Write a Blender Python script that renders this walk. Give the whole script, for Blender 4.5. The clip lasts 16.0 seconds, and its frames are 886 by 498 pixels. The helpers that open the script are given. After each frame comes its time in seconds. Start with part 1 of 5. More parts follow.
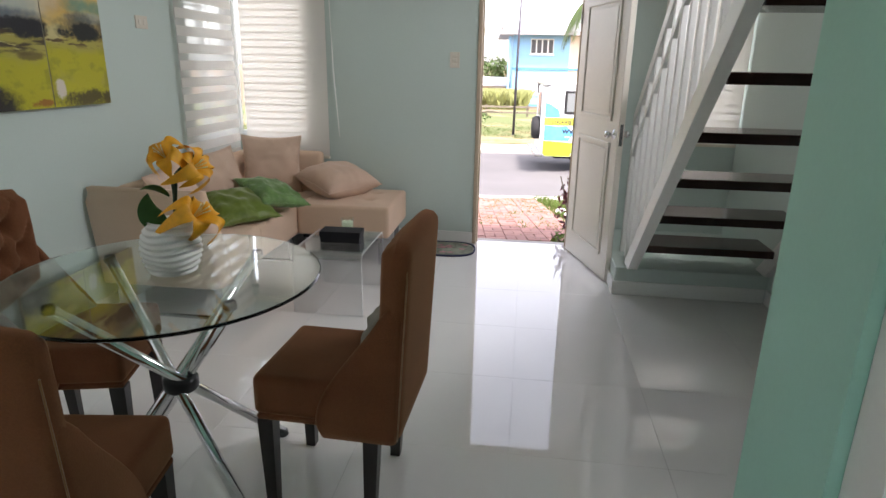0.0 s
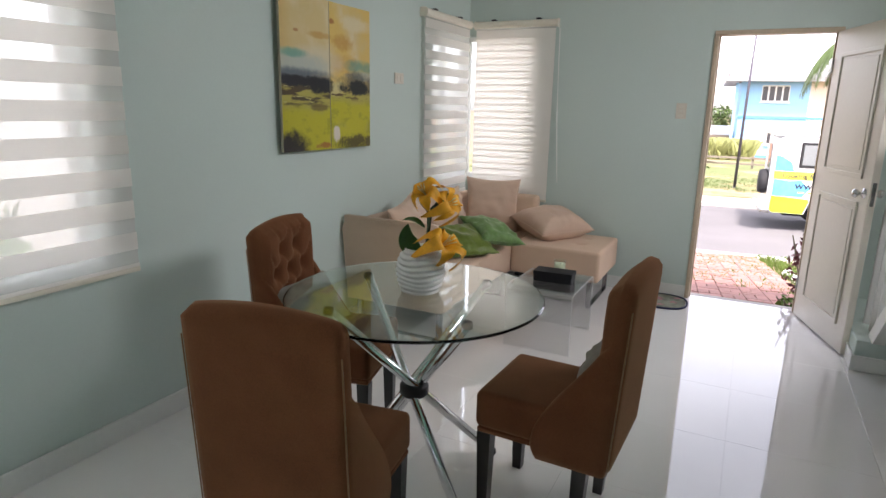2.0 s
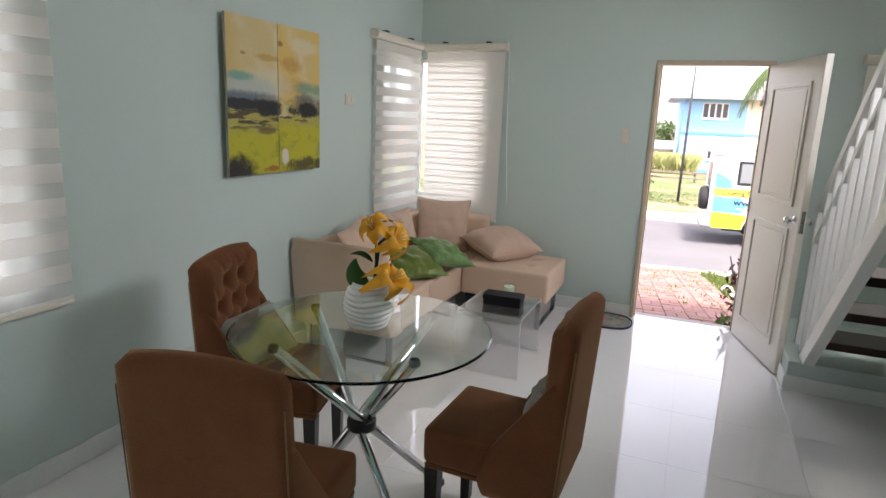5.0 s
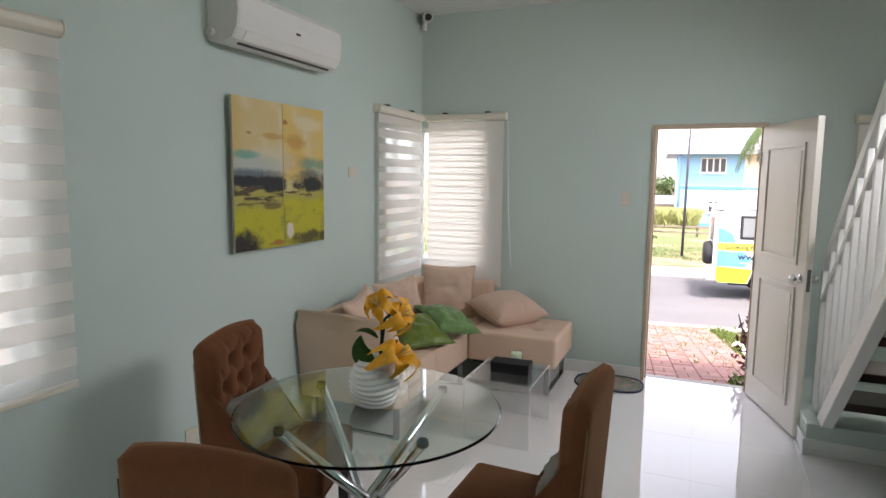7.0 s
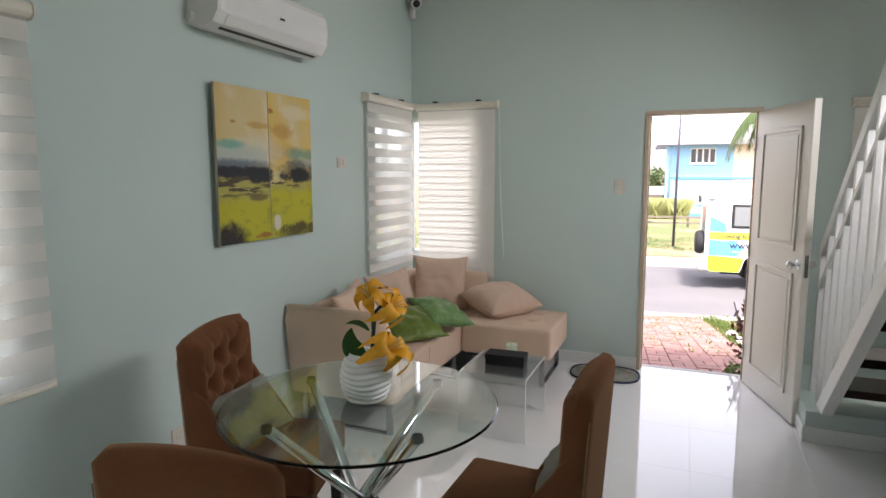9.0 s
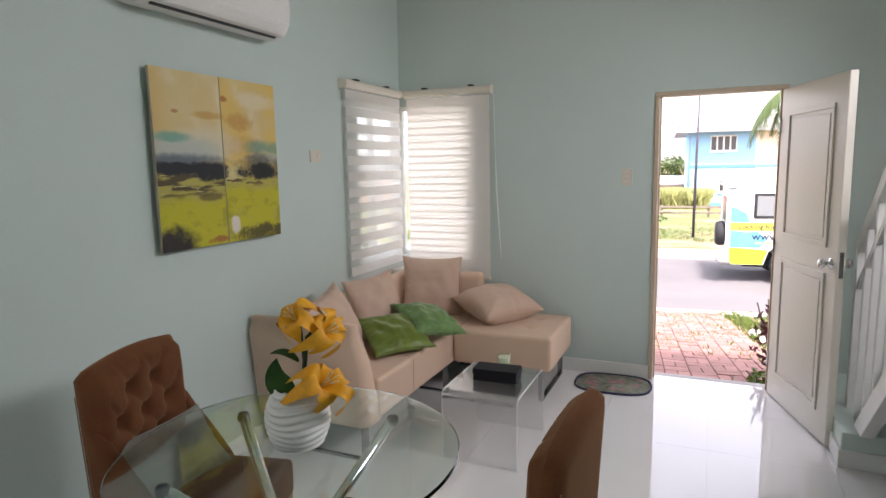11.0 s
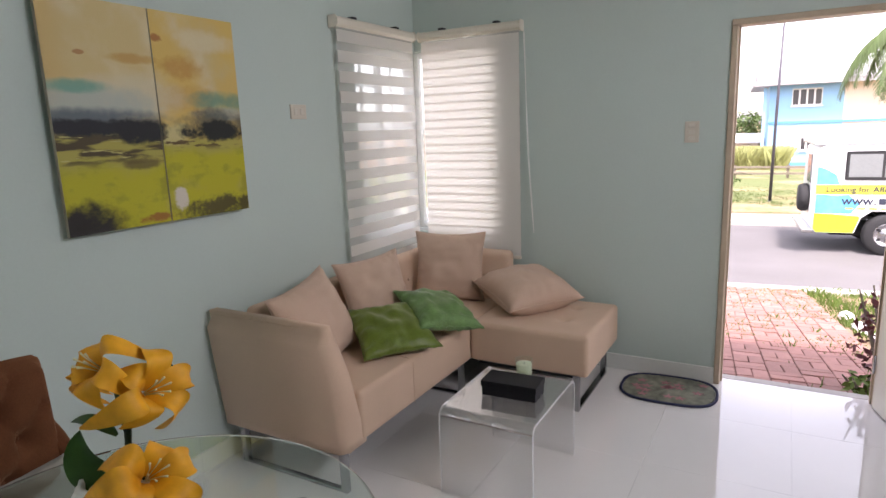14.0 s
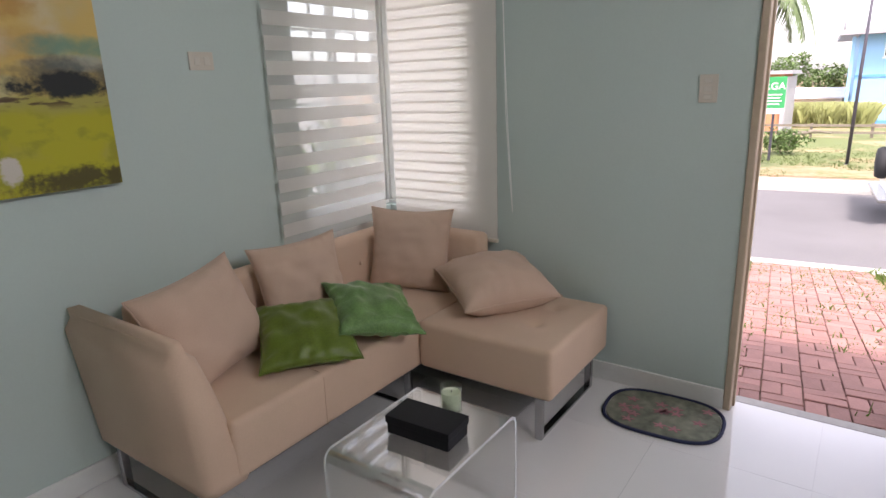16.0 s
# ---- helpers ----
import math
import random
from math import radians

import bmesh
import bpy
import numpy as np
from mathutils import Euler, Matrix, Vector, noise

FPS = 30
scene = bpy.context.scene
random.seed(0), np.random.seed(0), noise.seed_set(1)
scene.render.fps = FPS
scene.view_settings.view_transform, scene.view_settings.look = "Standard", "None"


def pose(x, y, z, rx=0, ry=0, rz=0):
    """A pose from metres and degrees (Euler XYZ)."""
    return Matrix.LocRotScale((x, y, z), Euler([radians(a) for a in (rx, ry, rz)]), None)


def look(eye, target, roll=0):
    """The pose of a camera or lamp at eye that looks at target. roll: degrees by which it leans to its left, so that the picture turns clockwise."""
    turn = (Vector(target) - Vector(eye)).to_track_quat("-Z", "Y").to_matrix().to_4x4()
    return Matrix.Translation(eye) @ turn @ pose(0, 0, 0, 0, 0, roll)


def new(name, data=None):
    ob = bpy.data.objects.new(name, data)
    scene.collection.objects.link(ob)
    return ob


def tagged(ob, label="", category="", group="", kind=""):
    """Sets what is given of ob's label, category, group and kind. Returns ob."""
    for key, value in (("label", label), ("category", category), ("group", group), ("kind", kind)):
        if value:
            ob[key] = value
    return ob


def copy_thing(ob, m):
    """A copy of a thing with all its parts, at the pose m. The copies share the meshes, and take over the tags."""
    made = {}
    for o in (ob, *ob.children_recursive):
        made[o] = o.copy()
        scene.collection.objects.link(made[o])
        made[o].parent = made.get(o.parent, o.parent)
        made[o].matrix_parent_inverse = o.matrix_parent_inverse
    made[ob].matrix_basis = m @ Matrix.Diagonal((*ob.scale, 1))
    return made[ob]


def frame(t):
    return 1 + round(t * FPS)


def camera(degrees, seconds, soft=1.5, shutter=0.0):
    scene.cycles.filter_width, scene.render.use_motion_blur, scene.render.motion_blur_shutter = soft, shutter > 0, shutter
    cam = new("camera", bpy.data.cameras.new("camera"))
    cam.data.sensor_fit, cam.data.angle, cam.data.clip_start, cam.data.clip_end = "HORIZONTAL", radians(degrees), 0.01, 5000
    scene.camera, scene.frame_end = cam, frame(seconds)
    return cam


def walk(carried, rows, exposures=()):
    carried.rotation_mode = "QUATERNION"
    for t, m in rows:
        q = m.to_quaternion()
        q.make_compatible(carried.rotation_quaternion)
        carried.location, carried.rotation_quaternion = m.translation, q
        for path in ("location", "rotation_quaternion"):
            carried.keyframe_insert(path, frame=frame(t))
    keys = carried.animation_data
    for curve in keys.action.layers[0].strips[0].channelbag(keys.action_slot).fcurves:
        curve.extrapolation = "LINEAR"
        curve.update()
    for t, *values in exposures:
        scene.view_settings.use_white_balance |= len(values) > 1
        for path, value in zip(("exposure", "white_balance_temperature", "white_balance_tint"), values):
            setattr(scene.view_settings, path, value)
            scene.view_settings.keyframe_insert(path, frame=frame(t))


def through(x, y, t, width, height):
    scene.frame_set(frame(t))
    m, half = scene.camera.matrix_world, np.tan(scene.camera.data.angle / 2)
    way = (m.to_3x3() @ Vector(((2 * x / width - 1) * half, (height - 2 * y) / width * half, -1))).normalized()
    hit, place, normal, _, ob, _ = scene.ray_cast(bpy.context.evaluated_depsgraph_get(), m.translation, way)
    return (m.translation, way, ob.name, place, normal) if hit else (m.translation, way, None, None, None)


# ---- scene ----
cam = camera(72.6, 16.0)
FRONT_W, DINING_W, STAIR_W, REAR_FILL_W, STAIR_FILL_W = 0.62, 0.35, 0.3, 0.10, 6.0
PATH = [
    (0, (-0.024, 1.075, 1.447), (-0.274, 2.971, 0.861), 1.0),
    (0.5, (-0.016, 0.992, 1.454), (-0.48, 2.859, 0.907), 0.7),
    (1, (-0.048, 0.906, 1.457), (-0.657, 2.744, 0.956), 0.6),
    (1.5, (-0.06, 0.873, 1.462), (-0.812, 2.665, 0.989), 0.7),
    (2, (-0.073, 0.869, 1.474), (-0.947, 2.608, 1.014), 1.3),
    (2.5, (-0.088, 0.877, 1.471), (-0.953, 2.625, 1.028), 2.4),
    (3, (-0.08, 0.89, 1.494), (-0.875, 2.675, 1.066), 3.4),
    (3.5, (-0.045, 0.908, 1.542), (-0.77, 2.718, 1.099), 3.5),
    (6, (-0.078, 0.883, 1.588), (-0.842, 2.691, 1.205), 1.3),
    (6.5, (-0.061, 0.885, 1.613), (-0.833, 2.706, 1.32), 0.9),
    (7, (-0.067, 0.895, 1.624), (-0.836, 2.727, 1.392), 0.7),
    (7.5, (-0.07, 0.89, 1.621), (-0.832, 2.727, 1.41), 0.3),
    (8, (-0.074, 0.902, 1.623), (-0.83, 2.741, 1.4), 0.2),
    (8.5, (-0.108, 0.923, 1.598), (-0.845, 2.767, 1.359), 0.2),
    (11, (-0.069, 1.45, 1.583), (-0.866, 3.264, 1.311), -1.1),
    (11.5, (-0.153, 1.619, 1.58), (-0.961, 3.43, 1.319), -0.9),
    (12, (-0.18, 1.776, 1.585), (-1.021, 3.571, 1.314), -1.2),
    (12.5, (-0.093, 1.92, 1.572), (-0.978, 3.689, 1.282), -1.5),
    (13, (-0.063, 2.02, 1.585), (-0.99, 3.762, 1.261), -2.0),
    (13.5, (-0.077, 2.116, 1.577), (-1.038, 3.833, 1.223), -2.4),
    (14, (-0.134, 2.256, 1.54), (-1.104, 3.961, 1.154), -2.1),
    (14.5, (-0.162, 2.483, 1.558), (-1.131, 4.178, 1.127), -2.0),
    (15, (-0.111, 2.769, 1.557), (-1.129, 4.427, 1.095), -1.7),
    (15.5, (-0.034, 3.002, 1.566), (-1.107, 4.612, 1.061), -1.7),
    (16, (-0.004, 3.121, 1.533), (-1.122, 4.694, 1.007), -1.9),
]
EXPOSURES = [(0, 2.55, 6650, 20), (1, 2.62, 6650, 21), (3.5, 2.64, 6650, 22), (8.5, 2.60, 6650, 21), (11, 2.68, 6700, 24), (14, 2.51, 6700, 26), (16, 2.30, 6650, 24)]
walk(cam, [(t, look(eye, target, roll)) for t, eye, target, roll in PATH], EXPOSURES)

# ---- light ----
def daylight():
    world = bpy.data.worlds.new("sky")
    scene.world = world
    world.use_nodes = True
    nt = world.node_tree
    sky = nt.nodes.new("ShaderNodeTexSky")
    sky.sky_type, sky.sun_disc = "NISHITA", False
    sky.sun_elevation, sky.sun_rotation = radians(62), radians(155)
    pale = nt.nodes.new("ShaderNodeHueSaturation")
    pale.inputs["Saturation"].default_value = 0.35
    sky.air_density, sky.dust_density, sky.ozone_density = 1.0, 2.0, 1.0
    bg = nt.nodes["Background"]
    nt.links.new(sky.outputs[0], pale.inputs["Color"])
    nt.links.new(pale.outputs[0], bg.inputs[0])
    bg.inputs[1].default_value = SKY
    sun = new("sun", bpy.data.lights.new("sun", "SUN"))
    sun.data.energy, sun.data.angle, sun.data.color = SUN, radians(6), (1.0, 0.96, 0.9)
    a, e = radians(155), radians(62)
    d = Vector((math.sin(a) * math.cos(e), math.cos(a) * math.cos(e), math.sin(e)))
    sun.matrix_world = look(d * 40, (0, 0, 0))


SKY, SUN = 0.125, 1.3
daylight()


def window_light(name, m, width, height, watts, spread=180, colour=(0.97, 0.99, 1.0)):
    lamp = new(name, bpy.data.lights.new(name, "AREA"))
    lamp.data.shape, lamp.data.size, lamp.data.size_y = "RECTANGLE", width, height
    lamp.data.energy, lamp.data.color, lamp.data.spread = watts, colour, radians(spread)
    lamp.matrix_world = m


window_light("window_light", look((-2.11, 5.995, 1.44), (-2.11, 0, 1.44)), 0.56, 1.2, FRONT_W)
window_light("window_light", look((-2.445, 1.68, 1.45), (5, 1.68, 1.45)), 1.40, 1.25, DINING_W)
window_light("window_light", look((1.28, 5.995, 1.5), (1.28, 0, 1.5)), 0.46, 1.05, STAIR_W)
# Fill lamp from behind the camera, in an opening added for it.
window_light("window_light", look((-0.75, -1.655, 1.5), (-0.75, 5, 1.3)), 1.75, 1.15, REAR_FILL_W)
# Main fill lamp, added high on the right and aimed across the room.
window_light("window_light", look((1.625, 3.9, 2.62), (-1.4, 3.9, 0.4)), 1.35, 0.68, STAIR_FILL_W, 125, (0.93, 0.98, 1.0))


# ---- materials ----
def material(name, base, rough=0.6, metal=0.0, grain=40.0, vary=0.12, blotch=2.5, bump=0.15, spec=0.5, sheen=0.0, sheen_tint=(1, 1, 1), per_object=0.0, per_island=0.0, clear=0.0):
    """A surface with a fine grain, larger blotches and a little relief."""
    mat = bpy.data.materials.new(name)
    mat.use_nodes = True
    nt = mat.node_tree
    n, l = nt.nodes, nt.links
    p = n["Principled BSDF"]
    p.inputs["Roughness"].default_value, p.inputs["Metallic"].default_value = rough, metal
    p.inputs["Specular IOR Level"].default_value = spec
    p.inputs["Sheen Weight"].default_value = sheen
    p.inputs["Sheen Tint"].default_value = (*sheen_tint, 1)
    p.inputs["Coat Weight"].default_value = clear
    geo = n.new("ShaderNodeTexCoord")
    fine = n.new("ShaderNodeTexNoise")
    fine.inputs["Scale"].default_value, fine.inputs["Detail"].default_value = grain, 4
    wide = n.new("ShaderNodeTexNoise")
    wide.inputs["Scale"].default_value, wide.inputs["Detail"].default_value = blotch, 3
    l.new(geo.outputs["Object"], fine.inputs["Vector"])
    l.new(geo.outputs["Object"], wide.inputs["Vector"])
    mix = n.new("ShaderNodeMath")
    mix.operation = "ADD"
    l.new(fine.outputs[0], mix.inputs[0])
    l.new(wide.outputs[0], mix.inputs[1])
    last = mix
    for source, amount in (("Object Info", per_object), ("Geometry", per_island)):
        if amount:
            node = n.new("ShaderNodeObjectInfo" if source == "Object Info" else "ShaderNodeNewGeometry")
            out = node.outputs["Random" if source == "Object Info" else "Random Per Island"]
            add = n.new("ShaderNodeMath")
            add.operation, add.inputs[1].default_value = "MULTIPLY_ADD", amount
            l.new(out, add.inputs[0])
            l.new(last.outputs[0], add.inputs[2])
            last = add
    ramp = n.new("ShaderNodeMapRange")
    ramp.inputs["From Min"].default_value, ramp.inputs["From Max"].default_value = 0.5, 1.5 + per_object + per_island
    ramp.inputs["To Min"].default_value, ramp.inputs["To Max"].default_value = 1 - vary, 1 + vary
    l.new(last.outputs[0], ramp.inputs["Value"])
    tint = n.new("ShaderNodeMix")
    tint.data_type, tint.blend_type = "RGBA", "MULTIPLY"
    tint.inputs[0].default_value = 1
    tint.inputs[6].default_value = (*base, 1)
    l.new(ramp.outputs[0], tint.inputs[7])
    l.new(tint.outputs[2], p.inputs["Base Color"])
    if bump:
        b = n.new("ShaderNodeBump")
        b.inputs["Strength"].default_value, b.inputs["Distance"].default_value = bump, 0.002
        l.new(fine.outputs[0], b.inputs["Height"])
        l.new(b.outputs[0], p.inputs["Normal"])
    return mat


def thin_pane(name, gloss=0.08, tint=(0.95, 0.98, 0.97), graze=0.45):
    mat = bpy.data.materials.new(name)
    mat.use_nodes = True
    n, l = mat.node_tree.nodes, mat.node_tree.links
    n.remove(n["Principled BSDF"])
    clear, shine, mix, fres = n.new("ShaderNodeBsdfTransparent"), n.new("ShaderNodeBsdfGlossy"), n.new("ShaderNodeMixShader"), n.new("ShaderNodeLayerWeight")
    clear.inputs[0].default_value = (*tint, 1)
    shine.inputs["Roughness"].default_value = 0.02
    fres.inputs["Blend"].default_value = 0.22
    soft = n.new("ShaderNodeMath")
    soft.operation, soft.inputs[1].default_value, soft.inputs[2].default_value = "MULTIPLY_ADD", graze, gloss * 0.3
    l.new(fres.outputs["Facing"], soft.inputs[0])
    l.new(soft.outputs[0], mix.inputs[0])
    l.new(clear.outputs[0], mix.inputs[1])
    l.new(shine.outputs[0], mix.inputs[2])
    l.new(mix.outputs[0], n["Material Output"].inputs[0])
    return mat


def solid_glass(name, tint=(0.93, 0.98, 0.96), rough=0.0, ior=1.48):
    mat = bpy.data.materials.new(name)
    mat.use_nodes = True
    p = mat.node_tree.nodes["Principled BSDF"]
    p.inputs["Base Color"].default_value = (*tint, 1)
    p.inputs["Transmission Weight"].default_value, p.inputs["Roughness"].default_value, p.inputs["IOR"].default_value = 1, rough, ior
    return mat


def cloth_blind(name, base, through, clear):
    """Blind fabric: part of the light goes through it scattered, part straight."""
    mat = bpy.data.materials.new(name)
    mat.use_nodes = True
    n, l = mat.node_tree.nodes, mat.node_tree.links
    n.remove(n["Principled BSDF"])
    weave = n.new("ShaderNodeTexNoise")
    co = n.new("ShaderNodeTexCoord")
    weave.inputs["Scale"].default_value = 300
    l.new(co.outputs["Object"], weave.inputs["Vector"])
    ramp = n.new("ShaderNodeMix")
    ramp.data_type = "RGBA"
    ramp.inputs[6].default_value = (*(c * 0.94 for c in base), 1)
    ramp.inputs[7].default_value = (*base, 1)
    l.new(weave.outputs[0], ramp.inputs[0])
    dif, trl, tra = n.new("ShaderNodeBsdfDiffuse"), n.new("ShaderNodeBsdfTranslucent"), n.new("ShaderNodeBsdfTransparent")
    l.new(ramp.outputs[2], dif.inputs[0])
    l.new(ramp.outputs[2], trl.inputs[0])
    a, b = n.new("ShaderNodeMixShader"), n.new("ShaderNodeMixShader")
    a.inputs[0].default_value, b.inputs[0].default_value = through, clear
    l.new(dif.outputs[0], a.inputs[1])
    l.new(trl.outputs[0], a.inputs[2])
    l.new(a.outputs[0], b.inputs[1])
    l.new(tra.outputs[0], b.inputs[2])
    l.new(b.outputs[0], n["Material Output"].inputs[0])
    return mat


def painting_material():
    """An abstract landscape: ochre sky, a teal haze, dark hills, streaked fields and a lime meadow. The panels' own y and z run from 0 to 1."""
    mat = bpy.data.materials.new("painted_canvas")
    mat.use_nodes = True
    n, l = mat.node_tree.nodes, mat.node_tree.links
    p = n["Principled BSDF"]
    p.inputs["Roughness"].default_value = 0.55
    co, sep = n.new("ShaderNodeTexCoord"), n.new("ShaderNodeSeparateXYZ")
    size = n.new("ShaderNodeVectorMath")
    size.operation, size.inputs[1].default_value = "DIVIDE", (1, 0.851, 0.851)
    l.new(co.outputs["Object"], size.inputs[0])
    l.new(size.outputs[0], sep.inputs[0])

    def math_node(op, a, b, c=None):
        m = n.new("ShaderNodeMath")
        m.operation = op
        for i, v in enumerate((a, b, c)):
            if v is None:
                continue
            if isinstance(v, (int, float)):
                m.inputs[i].default_value = v
            else:
                l.new(v, m.inputs[i])
        return m.outputs[0]

    def cloud(scale, stretch=(1, 1, 1), detail=4):
        t, m = n.new("ShaderNodeTexNoise"), n.new("ShaderNodeVectorMath")
        m.operation, m.inputs[1].default_value = "MULTIPLY", stretch
        l.new(size.outputs[0], m.inputs[0])
        l.new(m.outputs[0], t.inputs["Vector"])
        t.inputs["Scale"].default_value, t.inputs["Detail"].default_value = scale, detail
        return t.outputs[0]

    def step(v, lo, hi):
        m = n.new("ShaderNodeMapRange")
        m.interpolation_type = "SMOOTHSTEP"
        m.inputs["From Min"].default_value, m.inputs["From Max"].default_value = lo, hi
        l.new(v, m.inputs["Value"])
        return m.outputs[0]

    def over(under, colour, mask):
        m = n.new("ShaderNodeMix")
        m.data_type = "RGBA"
        l.new(mask, m.inputs[0])
        if isinstance(under, tuple):
            m.inputs[6].default_value = (*under, 1)
        else:
            l.new(under, m.inputs[6])
        m.inputs[7].default_value = (*colour, 1)
        return m.outputs[2]

    def blob(cu, cv, ru, rv, soft=0.45, rag=0.5, scale=6):
        du = math_node("DIVIDE", math_node("SUBTRACT", u, cu), ru)
        dv = math_node("DIVIDE", math_node("SUBTRACT", v, cv), rv)
        r = math_node("ADD", math_node("POWER", math_node("ABSOLUTE", du, 0), 2.0), math_node("POWER", math_node("ABSOLUTE", dv, 0), 2.0))
        r = math_node("MULTIPLY_ADD", math_node("SUBTRACT", cloud(scale, (1, 1, 1), 8), 0.5), rag * 3, r)
        r = math_node("MULTIPLY_ADD", math_node("SUBTRACT", cloud(scale * 4.5, (1, 1, 1.4), 6), 0.5), rag * 1.3, r)
        return math_node("SUBTRACT", 1.0, step(r, 1 - soft, 1 + soft))

    u, v = sep.outputs[1], sep.outputs[2]
    wavy = math_node("MULTIPLY_ADD", math_node("SUBTRACT", cloud(4, detail=8), 0.5), 0.20, v)
    right = step(u, 0.497, 0.503)
    c = over((0.60, 0.47, 0.22), (0.66, 0.57, 0.36), step(cloud(3.0), 0.4, 0.62))
    c = over(c, (0.60, 0.43, 0.17), math_node("MULTIPLY", math_node("SUBTRACT", 1.0, step(u, 0.02, 0.14)), step(v, 0.5, 0.7)))
    c = over(c, (0.66, 0.46, 0.13), math_node("MULTIPLY", right, step(cloud(3.4, detail=8), 0.28, 0.55)))
    c = over(c, (0.68, 0.60, 0.40), math_node("MULTIPLY", blob(0.82, 0.88, 0.18, 0.05, 0.9, 0.8, 5), 0.8))
    c = over(c, (0.50, 0.25, 0.05), math_node("MULTIPLY", blob(0.67, 0.74, 0.12, 0.05, 0.9, 1.2, 6), 0.75))
    c = over(c, (0.56, 0.32, 0.08), math_node("MULTIPLY", blob(0.66, 0.60, 0.16, 0.06, 0.9, 1.2, 7), 0.7))
    c = over(c, (0.34, 0.10, 0.02), math_node("MULTIPLY", blob(0.53, 0.87, 0.035, 0.018, 0.6, 1.2, 12), 0.8))
    c = over(c, (0.50, 0.27, 0.06), math_node("MULTIPLY", blob(0.40, 0.765, 0.12, 0.020, 0.9, 1.0, 8), 0.75))
    c = over(c, (0.36, 0.12, 0.03), math_node("MULTIPLY", blob(0.15, 0.775, 0.022, 0.009, 0.5, 1.2, 14), 0.7))
    c = over(c, (0.62, 0.56, 0.40), math_node("MULTIPLY", blob(0.36, 0.60, 0.26, 0.09, 0.8, 0.5), 0.7))
    c = over(c, (0.40, 0.46, 0.42), math_node("MULTIPLY", blob(0.14, 0.56, 0.32, 0.08, 0.9, 0.6), 0.85))
    c = over(c, (0.10, 0.33, 0.26), math_node("MULTIPLY", blob(0.11, 0.635, 0.13, 0.028, 0.95, 0.8, 5), 0.8))
    c = over(c, (0.08, 0.27, 0.21), math_node("MULTIPLY", blob(0.90, 0.585, 0.20, 0.045, 0.95, 0.9, 5), 0.8))
    c = over(c, (0.34, 0.40, 0.38), math_node("MULTIPLY", blob(0.90, 0.52, 0.18, 0.030, 0.95, 0.9, 6), 0.7))
    field = math_node("SUBTRACT", 1.0, step(wavy, 0.40, 0.45))
    c = over(c, (0.40, 0.35, 0.07), field)
    c = over(c, (0.56, 0.50, 0.24), math_node("MULTIPLY", blob(0.58, 0.42, 0.09, 0.05, 0.8, 0.9, 8), 0.9))
    meadow = math_node("SUBTRACT", 1.0, step(math_node("MULTIPLY_ADD", right, -0.07, wavy), 0.24, 0.32))
    c = over(c, (0.46, 0.43, 0.012), math_node("MULTIPLY", meadow, step(cloud(4), 0.25, 0.45)))
    c = over(c, (0.30, 0.29, 0.015), math_node("MULTIPLY", math_node("MULTIPLY", meadow, step(cloud(9, (1, 1, 1.4), 8), 0.50, 0.66)), 0.75))
    high = math_node("SUBTRACT", 1.0, right)
    streak = math_node("MULTIPLY", math_node("MULTIPLY", field, high), step(v, 0.27, 0.33))
    c = over(c, (0.07, 0.05, 0.02), math_node("MULTIPLY", streak, step(cloud(3.2, (1, 1.2, 7), 8), 0.44, 0.56)))
    c = over(c, (0.50, 0.46, 0.16), math_node("MULTIPLY", streak, step(cloud(6, (1, 1.3, 13), 6), 0.59, 0.64)))
    c = over(c, (0.10, 0.06, 0.02), math_node("MULTIPLY", blob(0.40, 0.29, 0.10, 0.022, 0.7, 1.0, 9), 0.75))
    c = over(c, (0.10, 0.06, 0.02), math_node("MULTIPLY", math_node("MULTIPLY", right, field), math_node("MULTIPLY", step(v, 0.33, 0.37), step(cloud(7, (1, 1.2, 5), 8), 0.52, 0.60))))
    c = over(c, (0.05, 0.08, 0.12), math_node("MULTIPLY", blob(0.12, 0.495, 0.34, 0.045, 0.95, 0.7, 6), 0.85))
    c = over(c, (0.010, 0.012, 0.018), blob(0.16, 0.460, 0.36, 0.036, 0.5, 1.0, 8))
    c = over(c, (0.008, 0.010, 0.014), blob(0.39, 0.440, 0.13, 0.055, 0.6, 0.9, 8))
    c = over(c, (0.03, 0.05, 0.06), math_node("MULTIPLY", blob(0.84, 0.475, 0.20, 0.060, 0.95, 1.0, 7), 0.8))
    c = over(c, (0.010, 0.013, 0.012), blob(0.84, 0.435, 0.20, 0.046, 0.6, 1.2, 9))
    c = over(c, (0.014, 0.011, 0.009), blob(0.10, 0.045, 0.15, 0.095, 0.6, 0.8, 7))
    c = over(c, (0.05, 0.035, 0.012), math_node("MULTIPLY", blob(0.82, 0.035, 0.24, 0.050, 0.7, 1.5, 9), 0.9))
    c = over(c, (0.66, 0.60, 0.52), blob(0.565, 0.10, 0.040, 0.055, 0.4, 1.0, 9))
    c = over(c, (0.30, 0.07, 0.02), math_node("MULTIPLY", blob(0.42, 0.03, 0.09, 0.020, 0.6, 1.3, 14), 0.8))
    l.new(c, p.inputs["Base Color"])
    b = n.new("ShaderNodeBump")
    b.inputs["Strength"].default_value, b.inputs["Distance"].default_value = 0.3, 0.002
    l.new(cloud(160), b.inputs["Height"])
    l.new(b.outputs[0], p.inputs["Normal"])
    return mat


